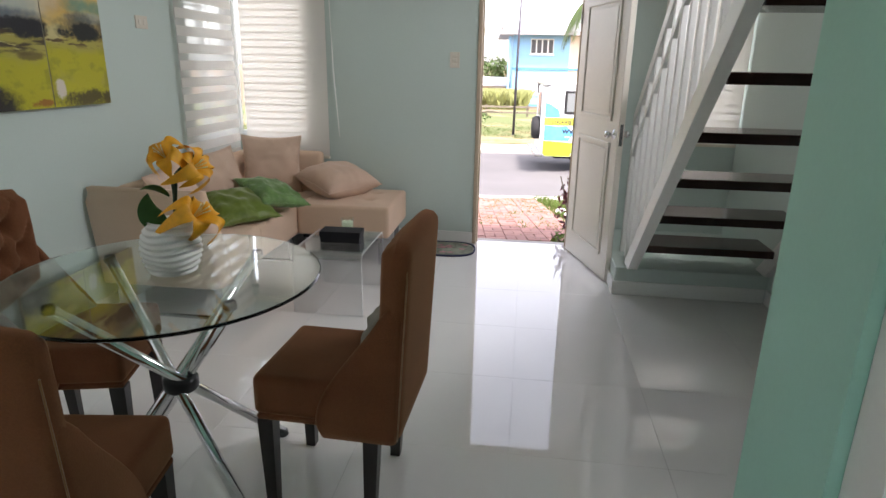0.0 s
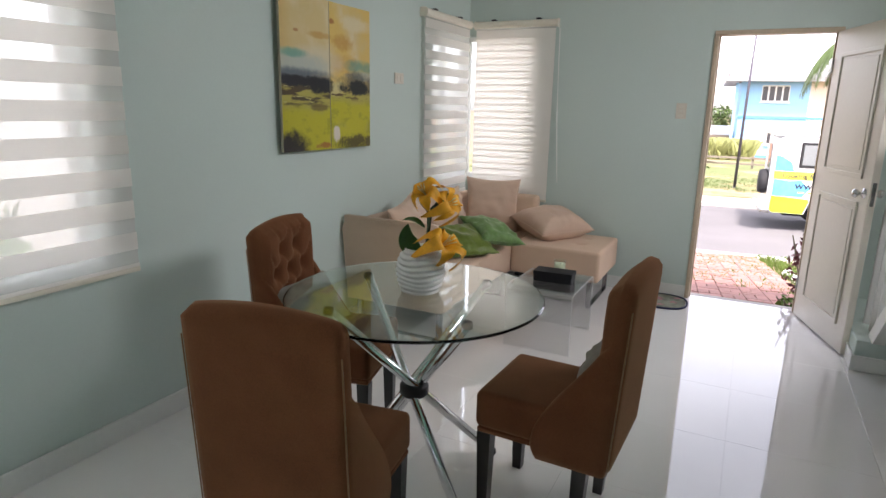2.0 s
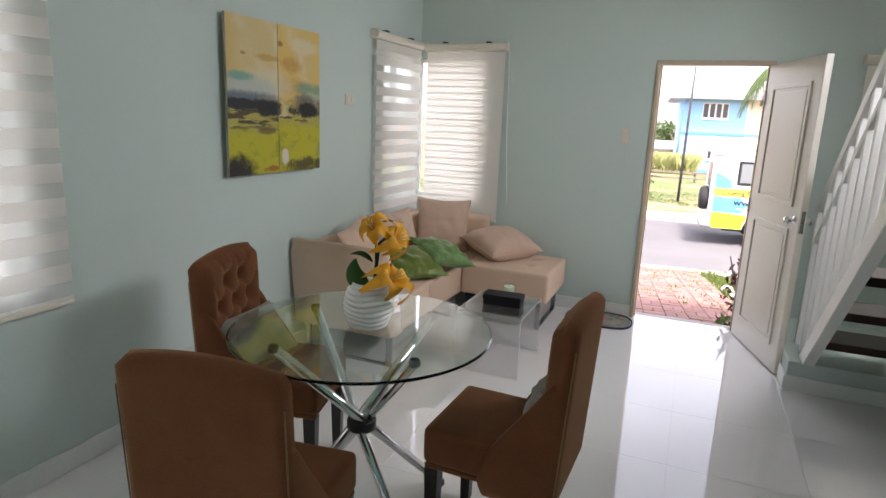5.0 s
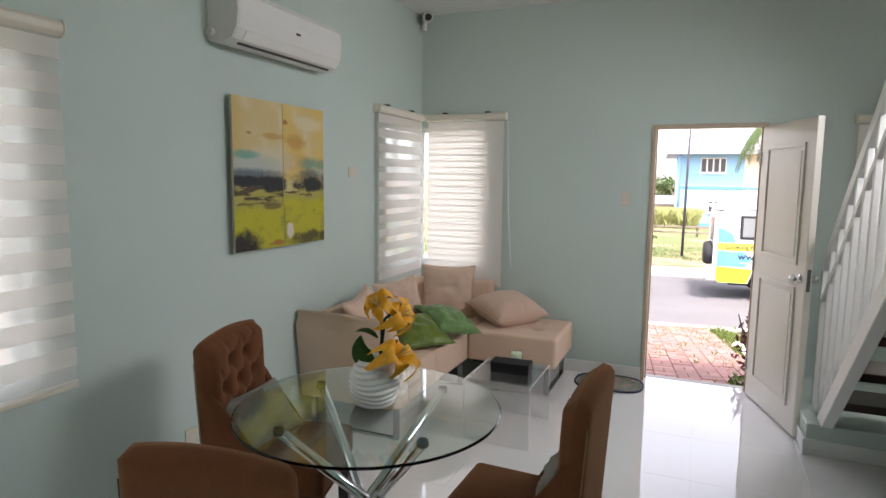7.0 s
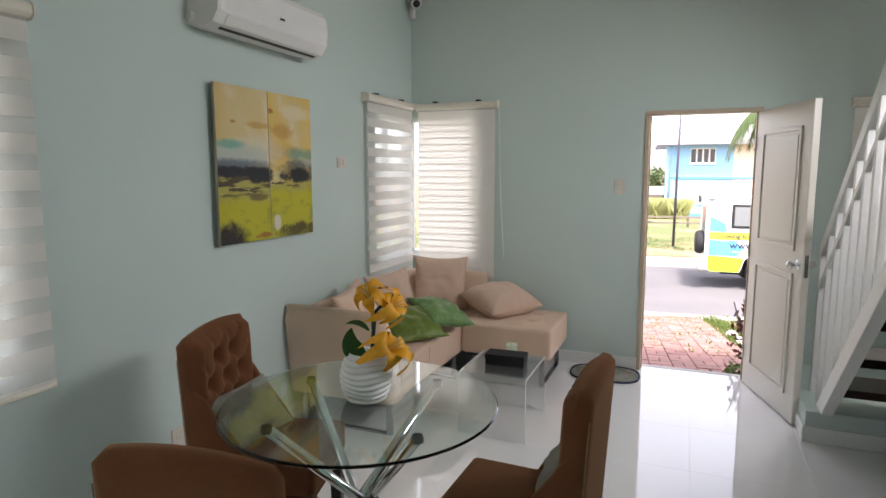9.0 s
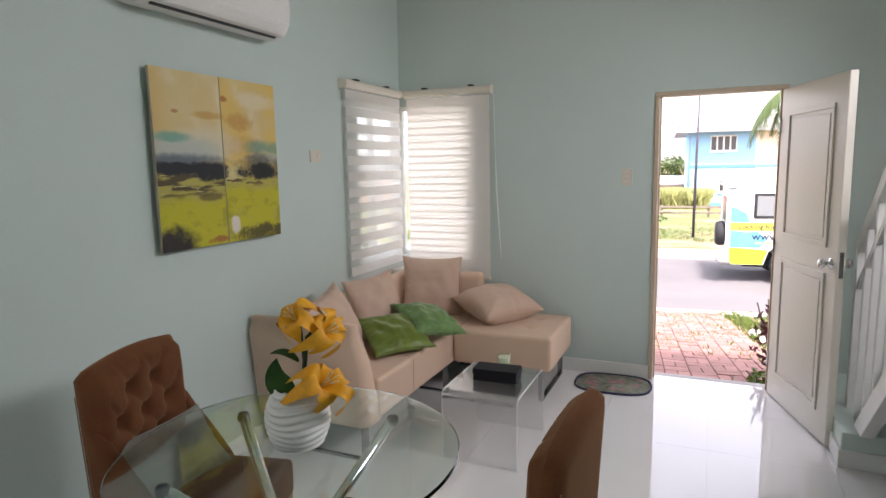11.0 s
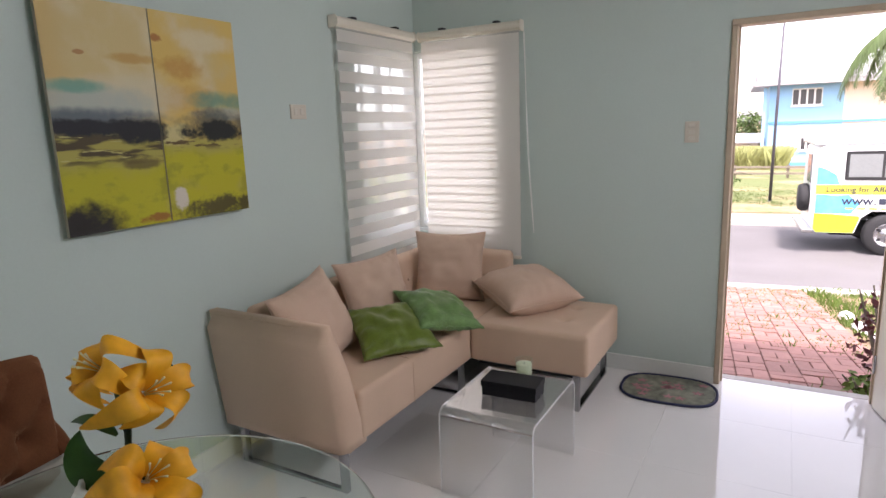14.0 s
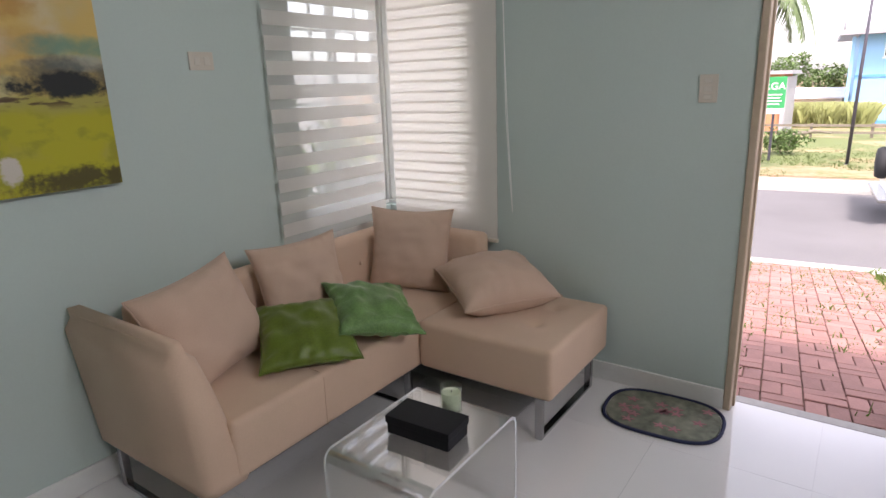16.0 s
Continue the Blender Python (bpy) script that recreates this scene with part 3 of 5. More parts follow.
# ---- blinds ----
def blind(name_label, m, width, top, bottom, pitch, solid, closed, inset=0.0):
    """A zebra roller blind: own x along the wall, y out of the wall, hung below its cassette."""
    b = thing("zebra_blind", m, name_label, "window blind", "zebra blinds at the windows")
    cass = prism([(0.005, top - 0.058), (0.052, top - 0.056), (0.068, top - 0.042), (0.068, top - 0.014), (0.054, top), (0.005, top)], "x", -width / 2 - 0.012, width / 2 + 0.012, 0.004, 1)
    part("cassette", cass, VALANCE, b, "cream plastic blind cassette")
    for s in (-1, 1):
        part("end_cap", prism([(0.003, top - 0.064), (0.054, top - 0.062), (0.072, top - 0.044), (0.072, top - 0.012), (0.056, top + 0.005), (0.003, top + 0.005)], "x", s * (width / 2 + 0.012), s * (width / 2 + 0.018), 0.0015, 1), VALANCE, b)
        part("bracket", box(s * width * 0.28 - 0.02, s * width * 0.28 + 0.02, 0.0, 0.05, top + 0.001, top + 0.016, 0.004, 1), BLACKPLASTIC, b)
    w = width / 2 - inset
    sheet = bmesh.new()
    rows = 40
    v = [[sheet.verts.new((x, 0.040 + 0.0015 * math.sin(r * 0.9 + x * 3), top - 0.05 + (bottom - top + 0.05) * r / rows)) for x in (-w, -w / 2, 0, w / 2, w)] for r in range(rows + 1)]
    for a, c in zip(v, v[1:]):
        for k in range(4):
            sheet.faces.new((a[k], a[k + 1], c[k + 1], c[k]))
    part("sheer_cloth", sheet, SHEER, b, "sheer white blind cloth", True)
    z = top - 0.07
    k = 0
    while z > bottom + 0.01:
        lo = max(z - solid, bottom)
        bow = 0.0012 * math.sin(k * 2.1)
        band = quads([[(-w, 0.046 + bow, z), (w, 0.046 - bow, z), (w, 0.047 - bow, lo), (-w, 0.047 + bow, lo)]])
        part("band", band, BAND, b)
        if closed:
            lo2 = max(z - pitch / 2 - solid, bottom)
            part("band", quads([[(-w, 0.044 + bow, z - pitch / 2), (w, 0.044 - bow, z - pitch / 2), (w, 0.0445 - bow, lo2), (-w, 0.0445 + bow, lo2)]]), BAND, b)
        z -= pitch
        k += 1
    part("bottom_bar", box(-w, w, 0.030, 0.052, bottom - 0.022, bottom, 0.005, 2), VALANCE, b, "cream bottom bar")
    return b


blind("white zebra roller blind with open stripes", pose(LX, 5.475, 0, 0, 0, -90), 0.80, 2.19, 0.70, 0.113, 0.066, False)
blind("white zebra roller blind with closed stripes", pose(-1.98, FY, 0, 0, 0, 180), 0.71, 2.19, 0.70, 0.112, 0.069, True)
blind("wide white zebra roller blind by the dining table", pose(LX, 1.70, 0, 0, 0, -90), 1.66, 2.21, 0.775, 0.135, 0.075, False)
blind("white zebra roller blind behind the stairs", pose(1.245, FY, 0, 0, 0, 180), 0.62, 2.10, 0.90, 0.112, 0.066, True)


def cord():
    c = thing("blind_cord", pose(-1.60, 5.94, 0), "thin white pull cord hanging beside a blind", "cord")
    path = [(0.0, 0, 2.12), (0.012, 0.005, 1.7), (0.03, 0.006, 1.3), (0.05, 0.006, 1.0), (0.06, 0.0, 0.86), (0.05, -0.006, 1.0), (0.022, -0.004, 1.4), (0.006, 0, 2.12)]
    part("cord", tube(path, 0.0022, 6), WHITE, c)


cord()


# ---- entrance door ----
def door_frame():
    d = thing("door_1", pose(0, FY, 0), "tan painted door frame of the open entrance", "door frame", "", "structure")
    for a, b in ((-0.424, -0.392), (0.357, 0.389)):
        part("jamb", box(a, b, -0.012, 0.104, 0, 2.03, 0.004, 1), FRAMEWOOD, d)
    part("head", box(-0.424, 0.389, -0.012, 0.104, 2.03, 2.062, 0.004, 1), FRAMEWOOD, d)
    part("stop", box(-0.392, -0.382, 0.05, 0.075, 0, 2.03), FRAMEWOOD, d)
    part("stop", box(0.347, 0.357, 0.05, 0.075, 0, 2.03), FRAMEWOOD, d)
    part("threshold", box(-0.392, 0.357, T - 0.05, T + 0.02, -0.10, 0.002, 0.004, 1), CONCRETE, d)


door_frame()


def entrance_door():
    hinge, free = Vector((0.352, 5.955)), Vector((0.576, 5.183))
    w = (free - hinge).length
    ang = math.degrees(math.atan2(free.y - hinge.y, free.x - hinge.x))
    d = thing("entrance_door", pose(hinge.x, hinge.y, 0, 0, 0, ang), "cream panelled wooden entrance door standing open", "door")
    h, th = 2.03, 0.042
    leaf = box(0, w, 0, th, 0.008, h, 0.003, 1)
    part("leaf", leaf, DOORPAINT, d)
    for z0, z1 in ((1.10, 1.88), (0.17, 0.96)):
        for y, s in ((0, -1), (th, 1)):
            a, b = 0.115, w - 0.115
            bm = bmesh.new()
            for p in ((a, b, z0, z0 + 0.028), (a, b, z1 - 0.028, z1), (a, a + 0.028, z0 + 0.028, z1 - 0.028), (b - 0.028, b, z0 + 0.028, z1 - 0.028)):
                box(p[0], p[1], *sorted((y - s * 0.001, y + s * 0.011)), p[2], p[3], 0.004, 2, bm)
            part("panel_moulding", bm, DOORPAINT, d)
            part("raised_panel", box(a + 0.05, b - 0.05, *sorted((y - s * 0.001, y + s * 0.006)), z0 + 0.05, z1 - 0.05, 0.005, 2), DOORPAINT, d)
    for y, s in ((0, -1), (th, 1)):
        knob = part("knob", lathe([(0, 0.066), (0.016, 0.064), (0.025, 0.054), (0.027, 0.045), (0.022, 0.036), (0.011, 0.030), (0.010, 0.010), (0.030, 0.006), (0.032, 0)], 20), CHROME, d, "round chrome door knob", True)
        knob.matrix_local = pose(w - 0.065, y, 1.02, 90 * -s, 0, 0)
    part("latch_plate", box(w, w + 0.002, 0.010, 0.032, 0.95, 1.09), STEEL, d)
    for z in (0.25, 1.02, 1.80):
        part("hinge", tube([(-0.004, -0.006, z - 0.05), (-0.004, -0.006, z + 0.05)], 0.007, 8), STEEL, d)


entrance_door()


# ---- stairs ----
def stairs():
    base = structure("stair_landing", box(0.612, RX, 4.965, FY, -0.002, 0.188, 0.004, 1), WALL, "mint painted low landing at the foot of the stairs", "landing")
    part("skirting", box(0.598, 0.612, 4.955, FY - 0.02, 0.001, 0.095, 0.003, 1), TRIM, base)
    part("skirting", box(0.598, RX - 0.014, 4.950, 4.964, 0.001, 0.095, 0.003, 1), TRIM, base)
    st = thing("staircase", pose(0, 0, 0), "open-riser staircase with dark treads and a white sloping stringer", "stairs", "", "structure")
    k = 0.95
    y0, y1 = 5.02, 2.62
    for x0, x1 in ((0.682, 0.744), (RX - 0.045, RX - 0.002)):
        pts = [(y0 + 0.065, 0.189), (y0 - 0.095, 0.189), (y1, 0.189 + k * (y0 - 0.095 - y1)), (y1, 0.189 + k * (y0 + 0.065 - y1))]
        part("stringer", prism(pts, "x", x0, x1, 0.005, 2), WHITE, st)
    for i in range(8):
        y, z = 4.835 - 0.2945 * i, 0.335 + 0.2635 * i
        part("tread", box(0.744, RX - 0.045, y, y + 0.29, z, z + 0.048, 0.006, 2), TREADWOOD, st, "dark varnished wooden tread")
    rail = thing("stair_railing", pose(0.713, 0, 0), "white painted steel stair railing with upright balusters", "railing", "", "structure")
    kr = 0.88
    ya, za = 5.345, 1.135

    def top(y):
        return za + kr * (ya - y)

    def low(y):
        return 0.186 + k * (5.085 - y)

    def sloped(a, b, z, d, w):
        return prism([(a, top(a) + z), (b, top(b) + z), (b, top(b) + z - d), (a, top(a) + z - d)], "x", -w, w, 0.004, 2)
    part("handrail", sloped(ya + 0.018, 2.75, 0.02, 0.095, 0.022), WHITE, rail)
    part("mid_rail", sloped(ya - 0.018, 2.75, -0.235, 0.045, 0.014), WHITE, rail)
    part("post", box(-0.020, 0.020, ya - 0.018, ya + 0.018, 0.188, za - 0.055, 0.003, 1), WHITE, rail)
    y = ya - 0.165
    while y > 2.75:
        z = max(0.188, low(y))
        part("baluster", box(-0.015, 0.015, y - 0.015, y + 0.015, z, top(y) - 0.062, 0.003, 1), WHITE, rail)
        y -= 0.165


stairs()


# ---- wall fixtures ----
def air_conditioner():
    ac = thing("air_conditioner", pose(LX, 3.835, 2.29), "white wall-mounted split air conditioner", "air conditioner")
    prof = [(0.0, 0.02), (0.10, 0.0), (0.165, 0.022), (0.20, 0.075), (0.212, 0.16), (0.205, 0.235), (0.175, 0.27), (0.0, 0.275)]
    bm = bmesh.new()
    ends = []
    for y in (-0.475, -0.462, -0.44, 0.44, 0.462, 0.475):
        s = 1 - 0.06 * (max(0, abs(y) - 0.44) / 0.035) ** 2
        ends.append([bm.verts.new((p[0] * s if p[0] > 0 else 0, y, 0.14 + (p[1] - 0.14) * s)) for p in prof])
    for a, b in zip(ends, ends[1:]):
        for i in range(len(prof)):
            j = (i + 1) % len(prof)
            bm.faces.new((a[i], a[j], b[j], b[i]))
    bm.faces.new(ends[0]), bm.faces.new(ends[-1][::-1])
    part("body", bm, ACWHITE, ac)
    part("air_slot", box(-0.009, 0.009, -0.41, 0.41, -0.004, 0.003, 0.001, 1), BLACKPLASTIC, ac, "dark air outlet slot", False, pose(0.136, 0, 0.0115, 0, -18.7, 0))
    part("flap", box(-0.026, 0.026, -0.415, 0.415, -0.005, 0.003, 0.002, 1), ACWHITE, ac, "", False, pose(0.184, 0, 0.047, 0, -56, 0))
    part("display", box(0.213, 0.216, -0.02, 0.02, 0.128, 0.140, 0.001, 1), BLACKPLASTIC, ac, "small dark display window")
    part("pipe_elbow", tube([(0.03, -0.50, 0.06), (0.03, -0.47, 0.06)], 0.022, 10), ACWHITE, ac)
    part("cover_line", box(0.2005, 0.2035, -0.462, 0.462, 0.084, 0.087, 0, 1), GROUT, ac)


air_conditioner()


def painting():
    p = thing("painting", pose(LX, 3.466, 1.205), "two-panel abstract landscape painting in ochre, teal and lime", "painting")
    s = 0.851
    for i, (a, b) in enumerate(((0.0, s / 2 - 0.002), (s / 2 + 0.002, s))):
        part("canvas_side", box(0.028, 0.046, a, b, 0, s, 0.003, 1), CANVAS_SIDE, p)
        front = quads([[(0.0475, a + 0.001, 0.001), (0.0475, b - 0.001, 0.001), (0.0475, b - 0.001, s - 0.001), (0.0475, a + 0.001, s - 0.001)]])
        part("painted_front", front, PAINTING, p)
    part("batten", box(0.0, 0.028, 0.08, s - 0.08, 0.55, 0.60), CANVAS_SIDE, p)


painting()


def switch(m, w, h, label, rockers):
    s = thing("wall_switch", m, label, "switch", "switch plates on the walls")
    part("plate", box(-w / 2, w / 2, 0, 0.009, -h / 2, h / 2, 0.003, 2), PLATE, s)
    for i in range(rockers):
        if w > h:
            c = (i - (rockers - 1) / 2) * w * 0.4
            part("rocker", box(c - 0.014, c + 0.014, 0.009, 0.013, -0.018, 0.018, 0.002, 1), PLATE_IN, s)
        else:
            c = (i - (rockers - 1) / 2) * h * 0.30
            part("rocker", box(-0.018, 0.018, 0.009, 0.013, c - 0.011, c + 0.011, 0.002, 1), PLATE_IN, s)


switch(pose(LX, 4.759, 1.664, 0, 0, -90), 0.118, 0.076, "beige wall plate beside the painting", 2)
switch(pose(-0.602, FY, 1.48, 0, 0, 180), 0.076, 0.118, "beige light switch by the entrance door", 3)
switch(pose(LX, 3.15, 0.265, 0, 0, -90), 0.076, 0.118, "low beige power outlet behind a dining chair", 2)


def camera_dome():
    c = thing("security_camera", pose(LX + 0.012, FY - 0.012, 2.92), "small white security camera high in the corner", "security camera")
    part("wall_bracket", box(0, 0.04, -0.05, 0, 0.0, 0.10, 0.008, 2), ACWHITE, c)
    part("arm", tube([(0.02, -0.025, 0.09), (0.035, -0.035, 0.115), (0.06, -0.06, 0.118)], 0.012, 8), ACWHITE, c)
    head = part("head", lathe([(0, -0.05), (0.03, -0.048), (0.038, -0.03), (0.038, 0.03), (0.034, 0.045), (0.026, 0.045), (0.024, 0.035)], 20), ACWHITE, c, "", True)
    head.matrix_local = pose(0.085, -0.095, 0.100, 103, 0, 30) @ Matrix.Scale(1.25, 4)
    lens = part("lens", lathe([(0, 0.052), (0.014, 0.05), (0.024, 0.042), (0.0245, 0.03), (0, 0.03)], 16), BLACKPLASTIC, c, "black lens", True)
    lens.matrix_local = pose(0.085, -0.095, 0.100, 103, 0, 30) @ Matrix.Scale(1.25, 4)


camera_dome()


# ---- dining set ----
def smooth(t):
    t = min(1, max(0, t))
    return t * t * (3 - 2 * t)


def dining_chair(m):
    """Own y points the way the sitter faces; tufted back, swept side wings, dark legs."""
    c = thing("dining_chair", m, "terracotta suede dining chair with a button-tufted back", "chair", "chairs round the glass table")
    part("seat", box(-0.210, 0.210, -0.21, 0.222, 0.362, 0.500, 0.030, 4), SUEDE, c, "", True)
    part("seat_frame", box(-0.203, 0.203, -0.22, 0.214, 0.342, 0.364, 0.006, 1), SUEDE, c)

    def back_y(z):
        return -0.265 - 0.038 * ((z - 0.33) / 0.64)

    def half(z):
        e = max(0, (z - 0.945) / 0.036)
        return 0.232 - 0.028 * (1 - math.sqrt(max(0, 1 - min(1, e) ** 2)))
    buttons = []
    for r in range(4):
        n = 3 if r % 2 == 0 else 2
        for i in range(n):
            buttons.append(((i - (n - 1) / 2) * 0.125, 0.572 + r * 0.095))
    nx, nz = 40, 44
    bm = bmesh.new()

    def front_y(x, z):
        d = 0.0
        for bx, bz in buttons:
            rr = ((x - bx) ** 2 + (z - bz) ** 2)
            d += math.exp(-rr / (2 * 0.018 ** 2)) * 0.040 + math.exp(-rr / (2 * 0.040 ** 2)) * 0.014
        edge = smooth((0.980 - z) / 0.05) * smooth((half(z) - abs(x)) / 0.035)
        crease = 0.0
        for bx, bz in buttons:
            for sx in (-1, 1):
                u = (x - bx) * sx
                if 0 < u < 0.0625 and z > 0.56:
                    line = abs((z - bz) - u * 0.095 / 0.0625)
                    crease += 0.016 * math.exp(-(line / 0.008) ** 2)
        return back_y(z) + 0.046 + 0.046 * edge - d - crease
    fr, bk = [], []
    for j in range(nz + 1):
        z = 0.345 + (0.980 - 0.345) * j / nz
        fr.append([bm.verts.new((half(z) * (2 * i / nx - 1), front_y(half(z) * (2 * i / nx - 1), z), z + 0.020 * (1 - (2 * i / nx - 1) ** 2) * smooth((z - 0.8) / 0.17) - 0.010 * smooth((z - 0.8) / 0.17))) for i in range(nx + 1)])
    for j in range(0, nz + 1, 2):
        z = 0.345 + (0.980 - 0.345) * j / nz
        rim = max(smooth((z - 0.93) / 0.05) ** 2, 0)
        bk.append([bm.verts.new(((half(z) - 0.004) * (2 * i / nx - 1), back_y(z) + max(0.020 * rim, 0.007 * smooth((abs(2 * i / nx - 1) - 0.86) / 0.14) ** 2), fr[j][i].co.z - 0.005 * rim)) for i in range(0, nx + 1, 2)])
    for a, b in zip(fr, fr[1:]):
        for i in range(nx):
            bm.faces.new((a[i], a[i + 1], b[i + 1], b[i]))
    for a, b in zip(bk, bk[1:]):
        for i in range(nx // 2):
            bm.faces.new((a[i + 1], a[i], b[i], b[i + 1]))
    for row_f, row_b in ((fr[0], bk[0]), (fr[-1], bk[-1])):
        for i in range(nx // 2):
            bm.faces.new((row_b[i], row_b[i + 1], row_f[2 * i + 2], row_f[2 * i + 1], row_f[2 * i]))
    for col in (0, -1):
        for j in range(nz // 2):
            bm.faces.new((bk[j][col], bk[j + 1][col], fr[2 * j + 2][col], fr[2 * j + 1][col], fr[2 * j][col]))
    part("backrest", bm, SUEDE, c, "deep button-tufted suede back", True)
    for bx, bz in buttons:
        d = 0.026
        part("button", lathe([(0, 0.008), (0.007, 0.006), (0.010, 0.0), (0.007, -0.004), (0, -0.005)], 10), SUEDE, c, "", True, pose(bx, back_y(bz) + 0.092 - 0.060, bz, -90, 0, 0))
    for s in (-1, 1):
        bm = bmesh.new()
        rings = []
        for j in range(25):
            z = 0.325 + (0.865 - 0.325) * j / 24
            f = back_y(z) + 0.058 + 0.215 * (1 - smooth((z - 0.38) / 0.46)) - 0.040 * smooth((z - 0.72) / 0.13)
            if z < 0.36:
                f -= 0.02 * (0.36 - z) / 0.035
            o, w = s * (half(z) + 0.003 - 0.013 * smooth((z - 0.72) / 0.13)), s * (half(z) - 0.040)
            yb = back_y(z) + 0.012
            rings.append([bm.verts.new(p) for p in ((o - s * 0.016, yb, z), (o - s * 0.005, yb + 0.005, z), (o, yb + 0.016, z), (o, (yb + f) / 2, z), (o, f - 0.012, z), (o - s * 0.012, f, z), (w + s * 0.008, f, z), (w, f - 0.010, z), (w, yb, z))])
        for a, b in zip(rings, rings[1:]):
            for i in range(9):
                j2 = (i + 1) % 9
                bm.faces.new((a[i], a[j2], b[j2], b[i]))
        bm.faces.new(rings[0]), bm.faces.new(rings[-1])
        part("side_wing", bm, SUEDE, c, "", True)
        # Edge piping that carries the back's lit ochre rim in its colour.
        part("piping", tube([(s * (half(z) - 0.0005), back_y(z) + 0.006, z) for z in [0.34 + 0.55 * i / 20 for i in range(21)]], 0.0022, 6), PIPING_LIT, c, "piping tinted ochre for the lit rim of the back", True)
    for x in (-0.172, 0.172):
        for y, lean in ((0.188, 0.0), (-0.165, 0.012)):
            bm = bmesh.new()
            q = []
            for z, r in ((0.0, 0.018), (0.34, 0.026)):
                cy = y + (lean if z == 0 else 0)
                q.append([bm.verts.new((x + a * r, cy + b * r, z)) for a, b in ((-1, -1), (1, -1), (1, 1), (-1, 1))])
            for i in range(4):
                bm.faces.new((q[0][i], q[0][(i + 1) % 4], q[1][(i + 1) % 4], q[1][i]))
            bm.faces.new(q[0]), bm.faces.new(q[1])
            part("leg", bm, DARKWOOD, c, "dark stained tapered leg")
    return c


chair = dining_chair(pose(-1.141, 2.196, 0, 0, 0, 8.3))
copy_thing(chair, pose(-0.612, 2.875, 0, 0, 0, 88))
copy_thing(chair, pose(-1.626, 2.930, 0, 0, 0, -76))


def cushion(name, m, size, thick, mat, label, group, aspect=1.0, pinch=0.10, wrinkle=0.013, seed=0, piping=None):
    """A stuffed square cushion lying in its own xy plane."""
    c = thing(name, m, label, "cushion", group)
    bm = bmesh.new()
    n = 34
    grids = []
    for s in (1, -1):
        g = []
        for j in range(n + 1):
            row = []
            for i in range(n + 1):
                u, v = 2 * i / n - 1, 2 * j / n - 1
                x = u * (1 - pinch * (1 - v * v) * abs(u) ** 1.5)
                y = v * (1 - pinch * (1 - u * u) * abs(v) ** 1.5)
                h = ((1 - abs(u) ** 2.6) * (1 - abs(v) ** 2.6))
                h = max(0, h) ** 0.55
                w = wrinkle * noise.noise(Vector((u * 2.6 + seed, v * 2.6 - seed, s * 3.0))) * h
                rim = smooth((max(abs(u), abs(v)) - 0.55) / 0.35)
                w += 0.55 * wrinkle * rim * noise.noise(Vector((u * 7 + seed, v * 7, s * 2.0)))
                w += 0.35 * wrinkle * noise.noise(Vector((u * 5 - seed, v * 2 + u * 3, s * 5.0))) * h
                row.append(bm.verts.new((x * size * aspect / 2, y * size / 2, s * (h * thick / 2 + w))) if s == 1 or (0 < i < n and 0 < j < n) else grids[0][j][i])
            g.append(row)
        grids.append(g)
        for j in range(n):
            for i in range(n):
                f = (g[j][i], g[j][i + 1], g[j + 1][i + 1], g[j + 1][i])
                try:
                    bm.faces.new(f if s == 1 else f[::-1])
                except ValueError:
                    pass
    edge = [v.co.copy() for v in grids[0][0]] + [r[n].co.copy() for r in grids[0][1:]] + [v.co.copy() for v in grids[0][n][-2::-1]] + [r[0].co.copy() for r in grids[0][n - 1:0:-1]]
    part("cover", bm, mat, c, "", True)
    part("seam", tube(edge + [edge[0]], 0.0028, 5, caps=False), piping or mat, c, "", True)
    return c


def up(x, y, z, facing, lean, spin=0):
    """The pose of a cushion stood up: its face points along facing, leaning back."""
    return pose(x, y, z, 0, 0, facing) @ pose(0, 0, 0, 0, 90 - lean, 0) @ pose(0, 0, 0, 0, 0, spin)


cushion("throw_cushion", up(-1.745, 2.875, 0.602, 0, 38), 0.42, 0.11, GREYCLOTH, "grey printed cushion leaning on a dining chair back", "cushions on the dining chairs", aspect=0.60, seed=3)
cushion("throw_cushion", up(-0.460, 2.865, 0.605, 178, 18), 0.34, 0.09, GREYCLOTH, "grey printed cushion leaning on a dining chair back", "cushions on the dining chairs", aspect=0.62, seed=5)


